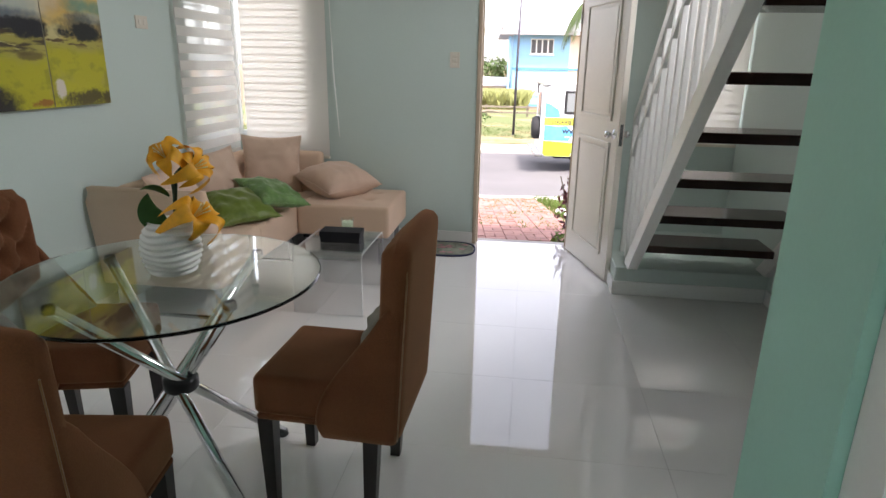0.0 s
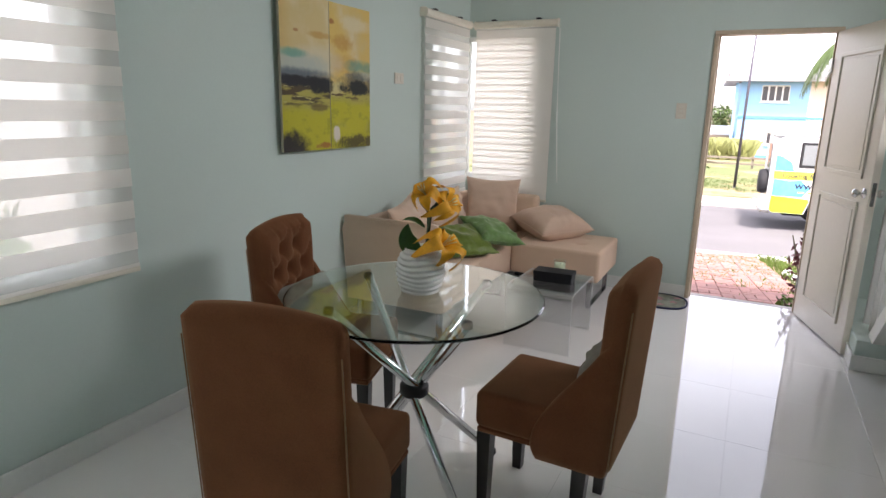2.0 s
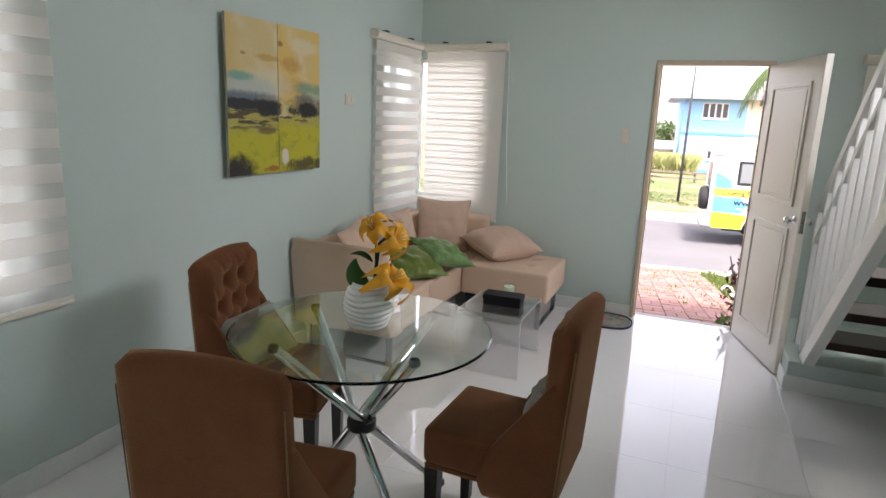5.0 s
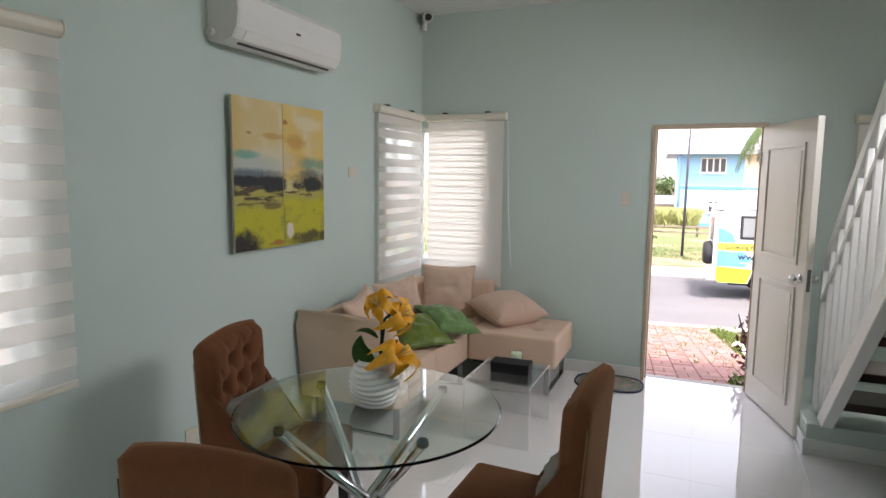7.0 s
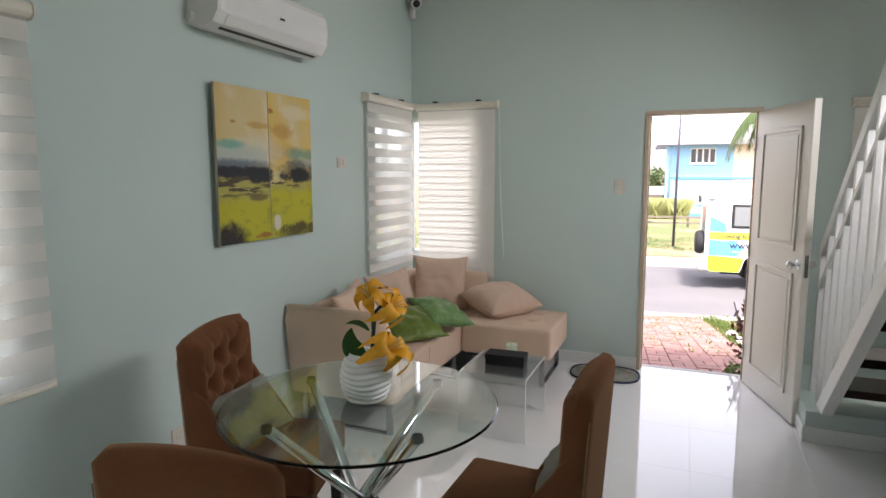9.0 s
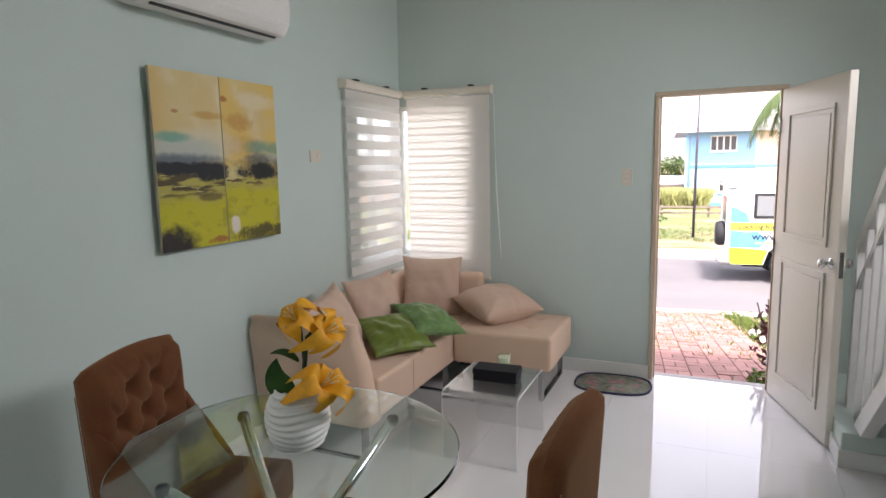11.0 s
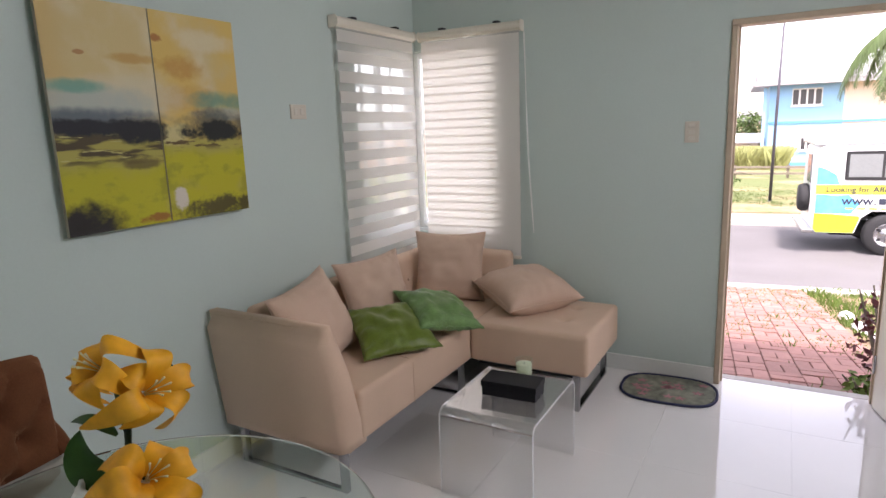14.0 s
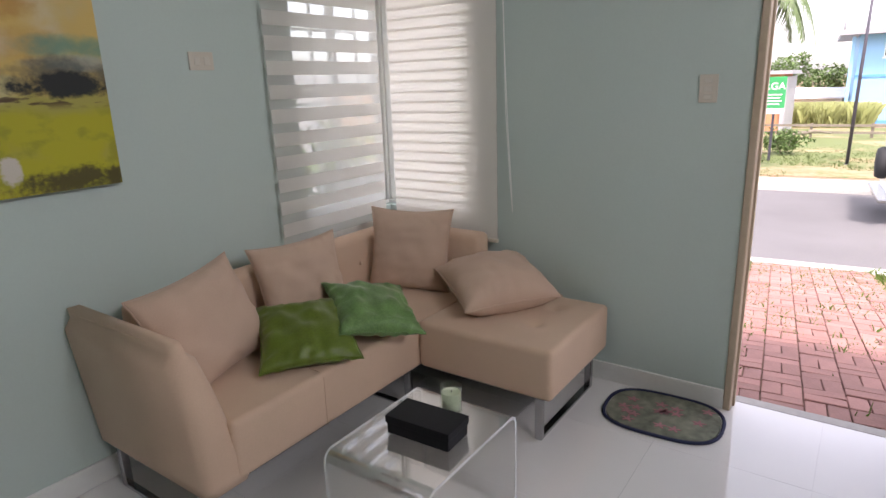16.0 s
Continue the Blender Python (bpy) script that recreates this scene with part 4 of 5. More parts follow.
def glass_table():
    t = thing("dining_table", pose(-1.158, 2.80, 0), "round glass dining table on crossed chrome tubes", "table")
    r, z0, z1 = 0.492, 0.764, 0.776
    part("glass_top", lathe([(0, z0), (r - 0.004, z0), (r, z0 + 0.003), (r, z1 - 0.003), (r - 0.004, z1), (0, z1)], 96), TABLEGLASS, t, "clear round glass top", False)
    for k, ang in enumerate((151, 235, 326, 58)):
        a = radians(ang)
        d, side = Vector((math.cos(a), math.sin(a), 0)), Vector((-math.sin(a), math.cos(a), 0)) * 0.021
        top, foot = d * 0.350 + side + Vector((0, 0, 0.752)), d * -0.365 + side + Vector((0, 0, 0.018))
        leg = part("leg", tube([foot, top], 0.0185, 16), CHROME, t, "chrome tube leg", True)
        part("glass_pad", lathe([(0, 0.012), (0.017, 0.012), (0.021, 0.0), (0.020, -0.012), (0, -0.014)], 16), BLACKPLASTIC, t, "", True, pose(top.x, top.y, 0.752))
        part("foot_cap", lathe([(0, 0.026), (0.022, 0.022), (0.024, 0.004), (0.020, 0.0), (0, 0)], 16), BLACKPLASTIC, t, "", True, pose(foot.x, foot.y, 0))
    part("hub", lathe([(0, 0.405), (0.050, 0.403), (0.058, 0.395), (0.058, 0.362), (0.050, 0.354), (0, 0.352)], 28), BLACKPLASTIC, t, "black joining hub", True)


glass_table()


def vase():
    v = thing("vase", pose(-1.150, 2.825, 0.776), "white ribbed ceramic vase on the glass table", "vase")
    prof = [(0, 0.0), (0.054, 0.0), (0.060, 0.004)]
    n = 90
    for i in range(n + 1):
        s = i / n
        r = 0.060 + 0.033 * math.sin(math.pi * min(1, s * 0.92 + 0.06)) ** 0.8 + 0.0036 * math.sin(s * 2 * math.pi * 8.5)
        prof.append((r, 0.004 + 0.166 * s))
    prof += [(0.064, 0.176), (0.058, 0.176), (0.055, 0.168), (0.056, 0.14), (0, 0.14)]
    bm = lathe(prof, 56)
    for q in bm.verts:
        q.co.z += 0.004 * math.sin(3 * math.atan2(q.co.y, q.co.x) + q.co.z * 30) * smooth(q.co.z / 0.05) * (1 - smooth((q.co.z - 0.13) / 0.05))
    part("pot", bm, CERAMIC, v, "", True)
    part("soil", lathe([(0, 0.150), (0.054, 0.148), (0.054, 0.141)], 24), SOIL, v)
    rng = random.Random(4)
    for i in range(9):
        a = i * 2.4
        rr = 0.040 * math.sqrt((i + 1) / 9)
        bm = bmesh.new()
        bmesh.ops.create_icosphere(bm, subdivisions=2, radius=0.016)
        bm.transform(Matrix.Diagonal((1.1, 0.85, 0.7, 1)))
        part("pebble", bm, PEBBLE, v, "", True, pose(rr * math.cos(a), rr * math.sin(a), 0.156, 0, 0, rng.uniform(0, 180)))


vase()


def blade(path, widths, normal, cup=0.0):
    """A leaf or petal: a ribbon along a path with a fold down the middle."""
    bm = bmesh.new()
    pts = [Vector(p) for p in path]
    rows = []
    for i, p in enumerate(pts):
        d = (pts[min(i + 1, len(pts) - 1)] - pts[max(i - 1, 0)]).normalized()
        s = d.cross(Vector(normal)).normalized()
        u = s.cross(d)
        w = widths[i]
        rows.append([bm.verts.new(p + s * w * k + u * cup * w * abs(k) ** 1.5) for k in (-1, -0.5, 0, 0.5, 1)])
    for a, b in zip(rows, rows[1:]):
        for k in range(4):
            bm.faces.new((a[k], a[k + 1], b[k + 1], b[k]))
    return bm


def lily(parent, centre, facing, size, seed):
    """Six broad ruffled petals round a tuft of pale stamens."""
    rng = random.Random(seed)
    m = Matrix.Translation(centre) @ Vector(facing).to_track_quat("Z", "Y").to_matrix().to_4x4()
    for k in range(6):
        a = k * math.pi / 3 + rng.uniform(-0.15, 0.15)
        ln = size * (1.0 if k % 2 else 0.9) * rng.uniform(0.85, 1.25)
        curl, twist, wave = rng.uniform(0.7, 2.0), rng.uniform(-0.45, 0.45), rng.uniform(0, 6)
        bm = bmesh.new()
        rows = []
        for i in range(19):
            t = i / 18
            r = ln * (0.06 + 0.95 * t ** 1.25 - 0.18 * curl * t ** 4)
            z = ln * (0.80 * math.sin(t * 1.7) - (0.55 + 0.5 * curl) * t ** 3)
            w = size * (0.045 + 0.205 * math.sin(math.pi * (0.06 + 0.94 * t) ** 1.15) ** 0.85) if t < 1 else size * 0.03
            row = []
            for q in range(9):
                u = q / 4 - 1
                ang = a + twist * t * t
                ruffle = 0.13 * size * math.sin(t * 9 + wave + u * 2) * u * u * t
                cup = 0.30 * w * abs(u) ** 1.6 * (1 - 0.9 * t)
                x, y = r, w * u
                row.append(bm.verts.new((x * math.cos(ang) - y * math.sin(ang), x * math.sin(ang) + y * math.cos(ang), z + cup + ruffle)))
            rows.append(row)
        for p, n in zip(rows, rows[1:]):
            for q in range(8):
                bm.faces.new((p[q], p[q + 1], n[q + 1], n[q]))
        part("petal", bm, PETAL, parent, "yellow curled petal", True, m)
    for k in range(6):
        a = k * math.pi / 3
        p = [(0.02 * size * math.cos(a), 0.02 * size * math.sin(a), 0.05 * size), (0.10 * size * math.cos(a), 0.10 * size * math.sin(a), 0.50 * size), (0.16 * size * math.cos(a), 0.16 * size * math.sin(a), 0.66 * size)]
        part("stamen", tube(p, [0.0009, 0.0009, 0.0020], 6), STAMEN, parent, "pale stamen", True, m)


def leaf(parent, a, b, c, width, normal):
    """An oval leaf along a bent midrib from a over b to c."""
    a, b, c = Vector(a), Vector(b), Vector(c)
    path, widths = [], []
    for i in range(17):
        t = i / 16
        path.append(a * (1 - t) ** 2 + b * 2 * t * (1 - t) + c * t * t)
        widths.append(max(0.0008, width * math.sin(math.pi * (0.04 + 0.96 * t) ** 0.9) ** 0.8 if t < 1 else 0))
    part("leaf", blade(path, widths, normal, 0.22), LEAF, parent, "glossy dark green leaf", True)


def flowers():
    f = thing("artificial_lilies", pose(-1.136, 2.825, 0.930), "spray of yellow artificial lilies in the white vase", "flowers")
    part("stem", tube([(0.01, 0.0, 0), (0.012, 0.01, 0.08), (0.018, 0.02, 0.17), (0.050, 0.020, 0.200)], 0.006, 8), STEMGREEN, f, "", True)
    part("stem", tube([(0.02, 0.0, 0), (0.03, 0.005, 0.030), (0.064, 0.000, 0.036)], 0.005, 8), STEMGREEN, f, "", True)
    part("stem", tube([(0.0, 0.01, 0), (0.008, 0.012, 0.10), (0.014, -0.002, 0.222)], 0.004, 8), STEMGREEN, f, "", True)
    lily(f, (0.008, -0.006, 0.222), (0.02, -0.62, 0.55), 0.088, 1)
    lily(f, (0.062, 0.018, 0.182), (0.80, 0.05, 0.35), 0.094, 2)
    lily(f, (0.068, -0.002, 0.032), (0.78, -0.15, 0.55), 0.112, 3)
    leaf(f, (-0.005, -0.005, 0.0), (-0.075, -0.045, 0.03), (-0.050, -0.035, 0.115), 0.036, (0.45, -0.85, 0.2))
    leaf(f, (0.0, 0.0, 0.10), (-0.03, -0.02, 0.145), (-0.075, -0.035, 0.125), 0.012, (0.2, -0.6, 0.8))
    leaf(f, (0.03, 0.03, 0.18), (0.06, 0.06, 0.22), (0.095, 0.06, 0.225), 0.014, (0.3, -0.8, 0.3))


flowers()

# ---- sofa corner ----
def soft_slab(x0, x1, y0, y1, z0, z1, r=0.03, tufts=(), crown=0.012, nx=36, ny=36):
    """A padded block: rounded edges, a slightly swollen top with sunk tufts."""
    bm = box(x0, x1, y0, y1, z0, z1, r, 4)
    own = bm
    top = [f for f in own.faces if f.normal.z > 0.99 and f.calc_area() > 0.05]
    if top:
        bmesh.ops.subdivide_edges(own, edges=list({e for f in top for e in f.edges}), cuts=nx, use_grid_fill=True)
        for v in own.verts:
            if v.co.z > z1 - 0.002:
                u = min(v.co.x - x0, x1 - v.co.x, v.co.y - y0, y1 - v.co.y)
                v.co.z += crown * smooth((u - r) / 0.15)
                for tx, ty in tufts:
                    rr = (v.co.x - tx) ** 2 + (v.co.y - ty) ** 2
                    v.co.z -= 0.026 * math.exp(-rr / (2 * 0.024 ** 2)) + 0.010 * math.exp(-rr / (2 * 0.07 ** 2))
    return own


def sofa():
    s = thing("sectional_sofa", pose(0, 0, 0), "beige microfibre L-shaped sofa on steel sled legs", "sofa")
    part("seat", soft_slab(-2.26, -1.675, 4.19, 5.76, 0.205, 0.438, 0.028, [(-1.95, 4.75), (-1.95, 5.3)]), SOFA, s, "", True)
    part("chaise", soft_slab(-1.672, -0.975, 5.235, 5.905, 0.212, 0.447, 0.03, [(-1.45, 5.48), (-1.18, 5.48), (-1.45, 5.72), (-1.18, 5.72)]), SOFA, s, "tufted beige chaise block", True)
    # arm: flared outward, rounded over, its front edge sloping down to the seat
    bm = bmesh.new()
    rings = []
    n = 15
    for i in range(n + 1):
        t = i / n
        z = 0.195 + 0.575 * t
        front = -1.680 - 0.010 * t - 0.03 * smooth((t - 0.55) / 0.45)
        yo = 4.070 - 0.060 * t
        th = 0.190 - 0.085 * t
        rnd = 0.0 if t < 0.93 else 0.030
        rings.append([bm.verts.new(p) for p in ((-2.395, yo + rnd, z), (front - 0.03, yo + rnd, z), (front, yo + 0.035, z), (front, yo + th - 0.035, z), (front - 0.03, yo + th - rnd, z), (-2.395, yo + th - rnd, z))])
    for a, b in zip(rings, rings[1:]):
        for i in range(6):
            j = (i + 1) % 6
            bm.faces.new((a[i], a[j], b[j], b[i]))
    bm.faces.new(rings[0]), bm.faces.new(rings[-1])
    part("arm", bm, SOFA, s, "", True)
    part("arm_piping", tube([(-2.39, 4.045, 0.752), (-2.1, 4.044, 0.758), (-1.86, 4.044, 0.757)], 0.004, 6), SOFA, s, "", True)
    for nm, (x0, x1, y0, y1), axis in (("left", (-2.355, -2.225, 4.20, 5.90), "x"), ("front", (-2.225, -1.66, 5.765, 5.905), "y")):
        bm = box(x0, x1, y0, y1, 0.205, 0.748, 0.045, 4)
        for v in bm.verts:
            lean = (v.co.z - 0.40) * 0.10
            if axis == "x" and v.co.x > -2.29:
                v.co.x -= lean
            if axis == "y" and v.co.y < 5.84:
                v.co.y += lean
        part("backrest", bm, SOFA, s, "", True)
    for x, y, rz in ((-2.205, 4.9, 90), (-2.205, 5.45, 90), (-1.82, 5.745, 0), (-2.05, 5.745, 0)):
        part("tuft_button", lathe([(0, 0.008), (0.010, 0.005), (0.012, 0)], 10), SOFA, s, "", True, pose(x - (0.012 if rz else 0), y + (0 if rz else 0.012), 0.60, 90, 0, rz))
    for y0, y1, x0, x1 in ((4.085, 4.115, -2.33, -1.695), (5.18, 5.21, -2.33, -1.695)):
        part("sled_leg", box(x1 - 0.035, x1, y0, y1, 0.0, 0.207, 0.003, 1), STEEL, s, "steel sled leg")
        part("sled_leg", box(x0, x0 + 0.035, y0, y1, 0.0, 0.207, 0.003, 1), STEEL, s, "steel sled leg")
        part("sled_bar", box(x0 + 0.035, x1 - 0.035, y0, y1, 0.0, 0.014, 0.003, 1), STEEL, s, "steel floor bar")
    # Black slabs added to deepen the shade beneath the sofa.
    part("underside_shade", box(-2.25, -1.74, 4.26, 5.74, 0.160, 0.206, 0.004, 1), BLACKPLASTIC, s, "black slab standing in for the shade under the seat")
    part("underside_shade", box(-1.66, -1.08, 5.32, 5.84, 0.165, 0.213, 0.004, 1), BLACKPLASTIC, s, "black slab standing in for the shade under the chaise")
    x0, x1 = -1.065, -1.03
    part("sled_leg", box(x0, x1, 5.265, 5.295, 0.0, 0.214, 0.003, 1), STEEL, s, "steel sled leg")
    part("sled_leg", box(x0, x1, 5.83, 5.86, 0.0, 0.214, 0.003, 1), STEEL, s, "steel sled leg")
    part("sled_bar", box(x0, x1, 5.295, 5.83, 0.0, 0.014, 0.003, 1), STEEL, s, "steel floor bar")
    part("seam", tube([(-1.674, 4.62, 0.21), (-1.672, 4.62, 0.42), (-1.70, 4.62, 0.441), (-2.2, 4.62, 0.447)], 0.002, 5), SOFA, s)


sofa()
GS = "cushions on the sofa"
cushion("throw_cushion", up(-2.08, 4.40, 0.645, 12, 24, 5), 0.54, 0.19, CUSHION, "taupe square cushion leaning in the sofa corner by the arm", GS, aspect=0.82, seed=1)
cushion("throw_cushion", up(-2.10, 4.93, 0.655, -22, 20, 4), 0.43, 0.14, CUSHION, "taupe square cushion leaning on the sofa back", GS, seed=2)
cushion("throw_cushion", up(-2.00, 5.62, 0.665, -65, 14, -2), 0.46, 0.14, CUSHION, "taupe square cushion standing in the sofa corner", GS, seed=6)
cushion("throw_cushion", pose(-1.475, 5.64, 0.560, 8, 4, 12) @ pose(0, 0, 0, 0, 0, 40), 0.50, 0.25, CUSHION, "plump taupe cushion lying on the chaise", GS, seed=7)
cushion("throw_cushion", pose(-1.855, 4.710, 0.545, 0, 0, 53) @ pose(0, 0, 0, 21, 0, 0), 0.41, 0.11, GREEN_A, "olive green satin cushion lying on the sofa seat", GS, seed=8, wrinkle=0.018)
cushion("throw_cushion", pose(-1.750, 5.014, 0.572, 0, 0, 59) @ pose(0, 0, 0, 17, 11, 0), 0.39, 0.14, GREEN_B, "leaf green satin cushion propped on another cushion", GS, seed=9, wrinkle=0.022)


def coffee_table():
    t = thing("coffee_table", pose(-1.132, 4.56, 0, 0, 0, 90), "clear acrylic waterfall coffee table", "coffee table")
    w, h, th, r = 0.272, 0.392, 0.010, 0.045
    outer, inner = [], []
    for sgn in (-1, 1):
        arc = [(sgn * (w - r + r * math.sin(a)), h - r + r * math.cos(a)) for a in [math.pi / 2 * i / 8 for i in range(9)]]
        arc_in = [(sgn * (w - r + (r - th) * math.sin(a)), h - r + (r - th) * math.cos(a)) for a in [math.pi / 2 * i / 8 for i in range(9)]]
        if sgn == -1:
            outer += [(-w, 0)] + arc[::-1]
            inner += [(-w + th, 0)] + arc_in[::-1]
        else:
            outer += arc + [(w, 0)]
            inner += arc_in + [(w - th, 0)]
    bm = bmesh.new()
    rings = []
    for y in (-0.21, 0.21):
        rings.append(([bm.verts.new((p[0], y, p[1])) for p in outer], [bm.verts.new((p[0], y, p[1])) for p in inner]))
    n = len(outer)
    for i in range(n - 1):
        bm.faces.new((rings[0][0][i], rings[0][0][i + 1], rings[1][0][i + 1], rings[1][0][i]))
        bm.faces.new((rings[0][1][i + 1], rings[0][1][i], rings[1][1][i], rings[1][1][i + 1]))
    part("bent_sheet", bm, ACRYLIC, t, "clear bent acrylic sheet")
    for y in (-0.2102, 0.2102):
        strip = bmesh.new()
        a, b = [strip.verts.new((p[0], y, p[1])) for p in outer], [strip.verts.new((p[0], y, p[1])) for p in inner]
        for i in range(n - 1):
            strip.faces.new((a[i], a[i + 1], b[i + 1], b[i]))
        part("polished_edge", strip, ACRYLIC_EDGE, t, "pale polished acrylic edge")


coffee_table()


def black_box():
    b = thing("storage_box", pose(-1.115, 4.557, 0.392, 0, 0, 3), "black lidded card box on the acrylic table", "box")
    part("base", box(-0.122, 0.122, -0.063, 0.063, 0, 0.045, 0.002, 1), BOXBLACK, b)
    part("lid", box(-0.126, 0.126, -0.067, 0.067, 0.040, 0.068, 0.003, 2), BOXBLACK, b, "black box lid")


black_box()


def candle():
    c = thing("candle", pose(-1.13, 4.725, 0.392), "pale green candle in a glass tumbler on the acrylic table", "candle")
    part("tumbler", lathe([(0, 0), (0.036, 0.0), (0.039, 0.004), (0.041, 0.098), (0.039, 0.099), (0.037, 0.097), (0.035, 0.010), (0, 0.009)], 32), CANDLEGLASS, c, "clear glass tumbler", True)
    part("wax", lathe([(0, 0.0105), (0.0345, 0.0105), (0.036, 0.076), (0.030, 0.072), (0, 0.070)], 32), WAX, c, "pale green wax", True)
    part("wick", tube([(0, 0, 0.068), (0.002, 0, 0.080)], 0.0015, 5), BLACKPLASTIC, c)


candle()


def door_mat():
    m = thing("door_mat", pose(-0.645, 5.755, 0.0, 0, 0, 3), "oval woven floral door mat with navy binding", "door mat")
    out = []
    for i in range(56):
        a = 2 * math.pi * i / 56
        c, s = math.cos(a), math.sin(a)
        out.append((0.262 * abs(c) ** 0.62 * (1 if c > 0 else -1), 0.195 * abs(s) ** 0.72 * (1 if s > 0 else -1)))
    part("weave", prism([(x * 0.955, y * 0.94) for x, y in out], "z", 0.001, 0.010), MATWEAVE, m)
    part("binding", tube([(x, y, 0.0075) for x, y in out] + [(*out[0], 0.0075)], 0.008, 6, caps=False), MATEDGE, m, "navy blue cloth binding", True)
    rng = random.Random(11)
    for k in range(16):
        x, y = rng.uniform(-0.19, 0.19), rng.uniform(-0.12, 0.12)
        pts = [(x + (0.022 + 0.012 * math.sin(5 * a)) * math.cos(a), y + (0.018 + 0.010 * math.sin(5 * a)) * math.sin(a)) for a in [2 * math.pi * i / 20 for i in range(20)]]
        part("printed_flower", prism(pts, "z", 0.010, 0.0112), MATPINK, m, "faded pink printed flower")


door_mat()


# ---- outside ----
OUT = pose(0, 6.14, 0, 0, 0, 6)


def fall(v):
    """Height of the ground at v metres before the front wall."""
    if v < 5.6:
        return -0.10 - 0.70 * max(0, v) / 5.6
    return -0.80 if v < 16 else -0.80 - 0.02 * (v - 16)


def ground():
    bm = bmesh.new()
    us = [-400, -60, -20, -8, -4, -2, -1, 0, 1, 2, 4, 8, 20, 60, 400]
    vs = [-60, -7.9, 0.0, 1.5, 3, 4.5, 5.6, 11.9, 12.3, 14, 18, 24, 32, 45, 80, 200, 600]
    g = [[bm.verts.new(OUT @ Vector((u, v, (fall(v) if v < 80 else fall(80)) - 0.05))) for u in us] for v in vs]
    for a, b in zip(g, g[1:]):
        for i in range(len(us) - 1):
            bm.faces.new((a[i], a[i + 1], b[i + 1], b[i]))
    structure("ground", bm, EARTH, "bare earth and thin grass around the houses", "ground")
    structure("road", box(-60, 60, 5.62, 11.1, -1.1, -0.80, 0, 1, None, OUT), ASPHALT, "worn pale grey concrete street", "road")
    structure("pavement", box(-60, 60, 11.1, 12.3, -1.1, -0.70, 0.02, 2, None, OUT), CONCRETE, "pale concrete kerb and sidewalk", "pavement")
    structure("far_lawn_soil", box(-60, 60, 13.6, 31, -1.3, -0.69, 0, 1, None, OUT @ pose(0, 0, 0, -0.6, 0, 0)), LAWNSOIL, "thin grass and sandy soil across the street", "ground")
    structure("road_gutter", box(-60, 60, 5.40, 5.62, -1.1, -0.785, 0.01, 1, None, OUT), CONCRETE, "pale concrete street edge", "gutter")


ground()


def tufts(name, label, mat, spots, height, width, seed, per=1):
    """Grass as many single blades in one mesh."""
    rng = random.Random(seed)
    co, fa = [], []
    for u, v in spots:
        for _ in range(per):
            uu, vv = u + rng.uniform(-0.06, 0.06), v + rng.uniform(-0.06, 0.06)
            h, a = height * rng.uniform(0.5, 1.25), rng.uniform(0, 6.3)
            lean = h * rng.uniform(0.1, 0.7)
            base = OUT @ Vector((uu, vv, fall(vv) - 0.06))
            dx, dy = math.cos(a), math.sin(a)
            i = len(co)
            w = width * rng.uniform(0.6, 1.2)
            co.extend([(base.x - dy * w, base.y + dx * w, base.z), (base.x + dy * w, base.y - dx * w, base.z), (base.x + dx * lean * 0.4 - dy * w * 0.5, base.y + dy * lean * 0.4 + dx * w * 0.5, base.z + h * 0.7), (base.x + dx * lean, base.y + dy * lean, base.z + h)])
            fa.extend([(i, i + 1, i + 2), (i + 1, i + 3, i + 2)])
    me = bpy.data.meshes.new(name)
    me.from_pydata(co, [], fa)
    me.materials.append(mat)
    return tagged(new(name, me), label, "grass", "", "stuff")


def lawns():
    rng = random.Random(2)
    near = []
    while len(near) < 2600:
        u, v = rng.uniform(-3.0, 4.5), rng.uniform(0.15, 5.5)
        if -0.52 < u < 0.78 and rng.random() > 0.02:
            continue
        if noise.noise(Vector((u * 0.9, v * 0.9, 0))) > -0.25:
            near.append((u, v))
    tufts("lawn", "short green grass beside the brick path", GRASS, near, 0.10, 0.006, 3, 5)
    cracks = []
    for _ in range(2600):
        u, v = rng.uniform(-0.5, 0.75), rng.uniform(0.8, 5.5)
        if noise.noise(Vector((u * 2.2, v * 1.4, 7))) > 0.16 - 0.06 * v - 0.25 * (u < -0.3):
            cracks.append((u, v))
    tufts("path_weeds", "small weeds growing between the paving bricks", GRASS, cracks, 0.065, 0.004, 4, 4)
    edge = [(rng.uniform(-3, 3), 5.35 + rng.uniform(-0.15, 0.2)) for _ in range(500)]
    tufts("verge_grass", "thin grass along the street edge", GRASS, [e for e in edge if noise.noise(Vector((e[0] * 1.5, 0, 3))) > -0.1], 0.06, 0.006, 5, 5)
    far = []
    while len(far) < 9000:
        u, v = rng.uniform(-9, 9), rng.uniform(13.2, 27)
        if noise.noise(Vector((u * 0.6, v * 0.7, 2))) + (v - 14.6) * 0.22 > 0.1:
            far.append((u, v))
    tufts("far_lawn", "patchy green grass across the street", DRYLAWN, far, 0.07, 0.009, 6, 5)
    tall = [(rng.uniform(-9, 3.2), rng.uniform(31.5, 36)) for _ in range(16000)]
    tufts("tall_grass", "tall yellow-green grass in the empty lot", DRYGRASS, tall, 1.05, 0.014, 7, 4)


lawns()


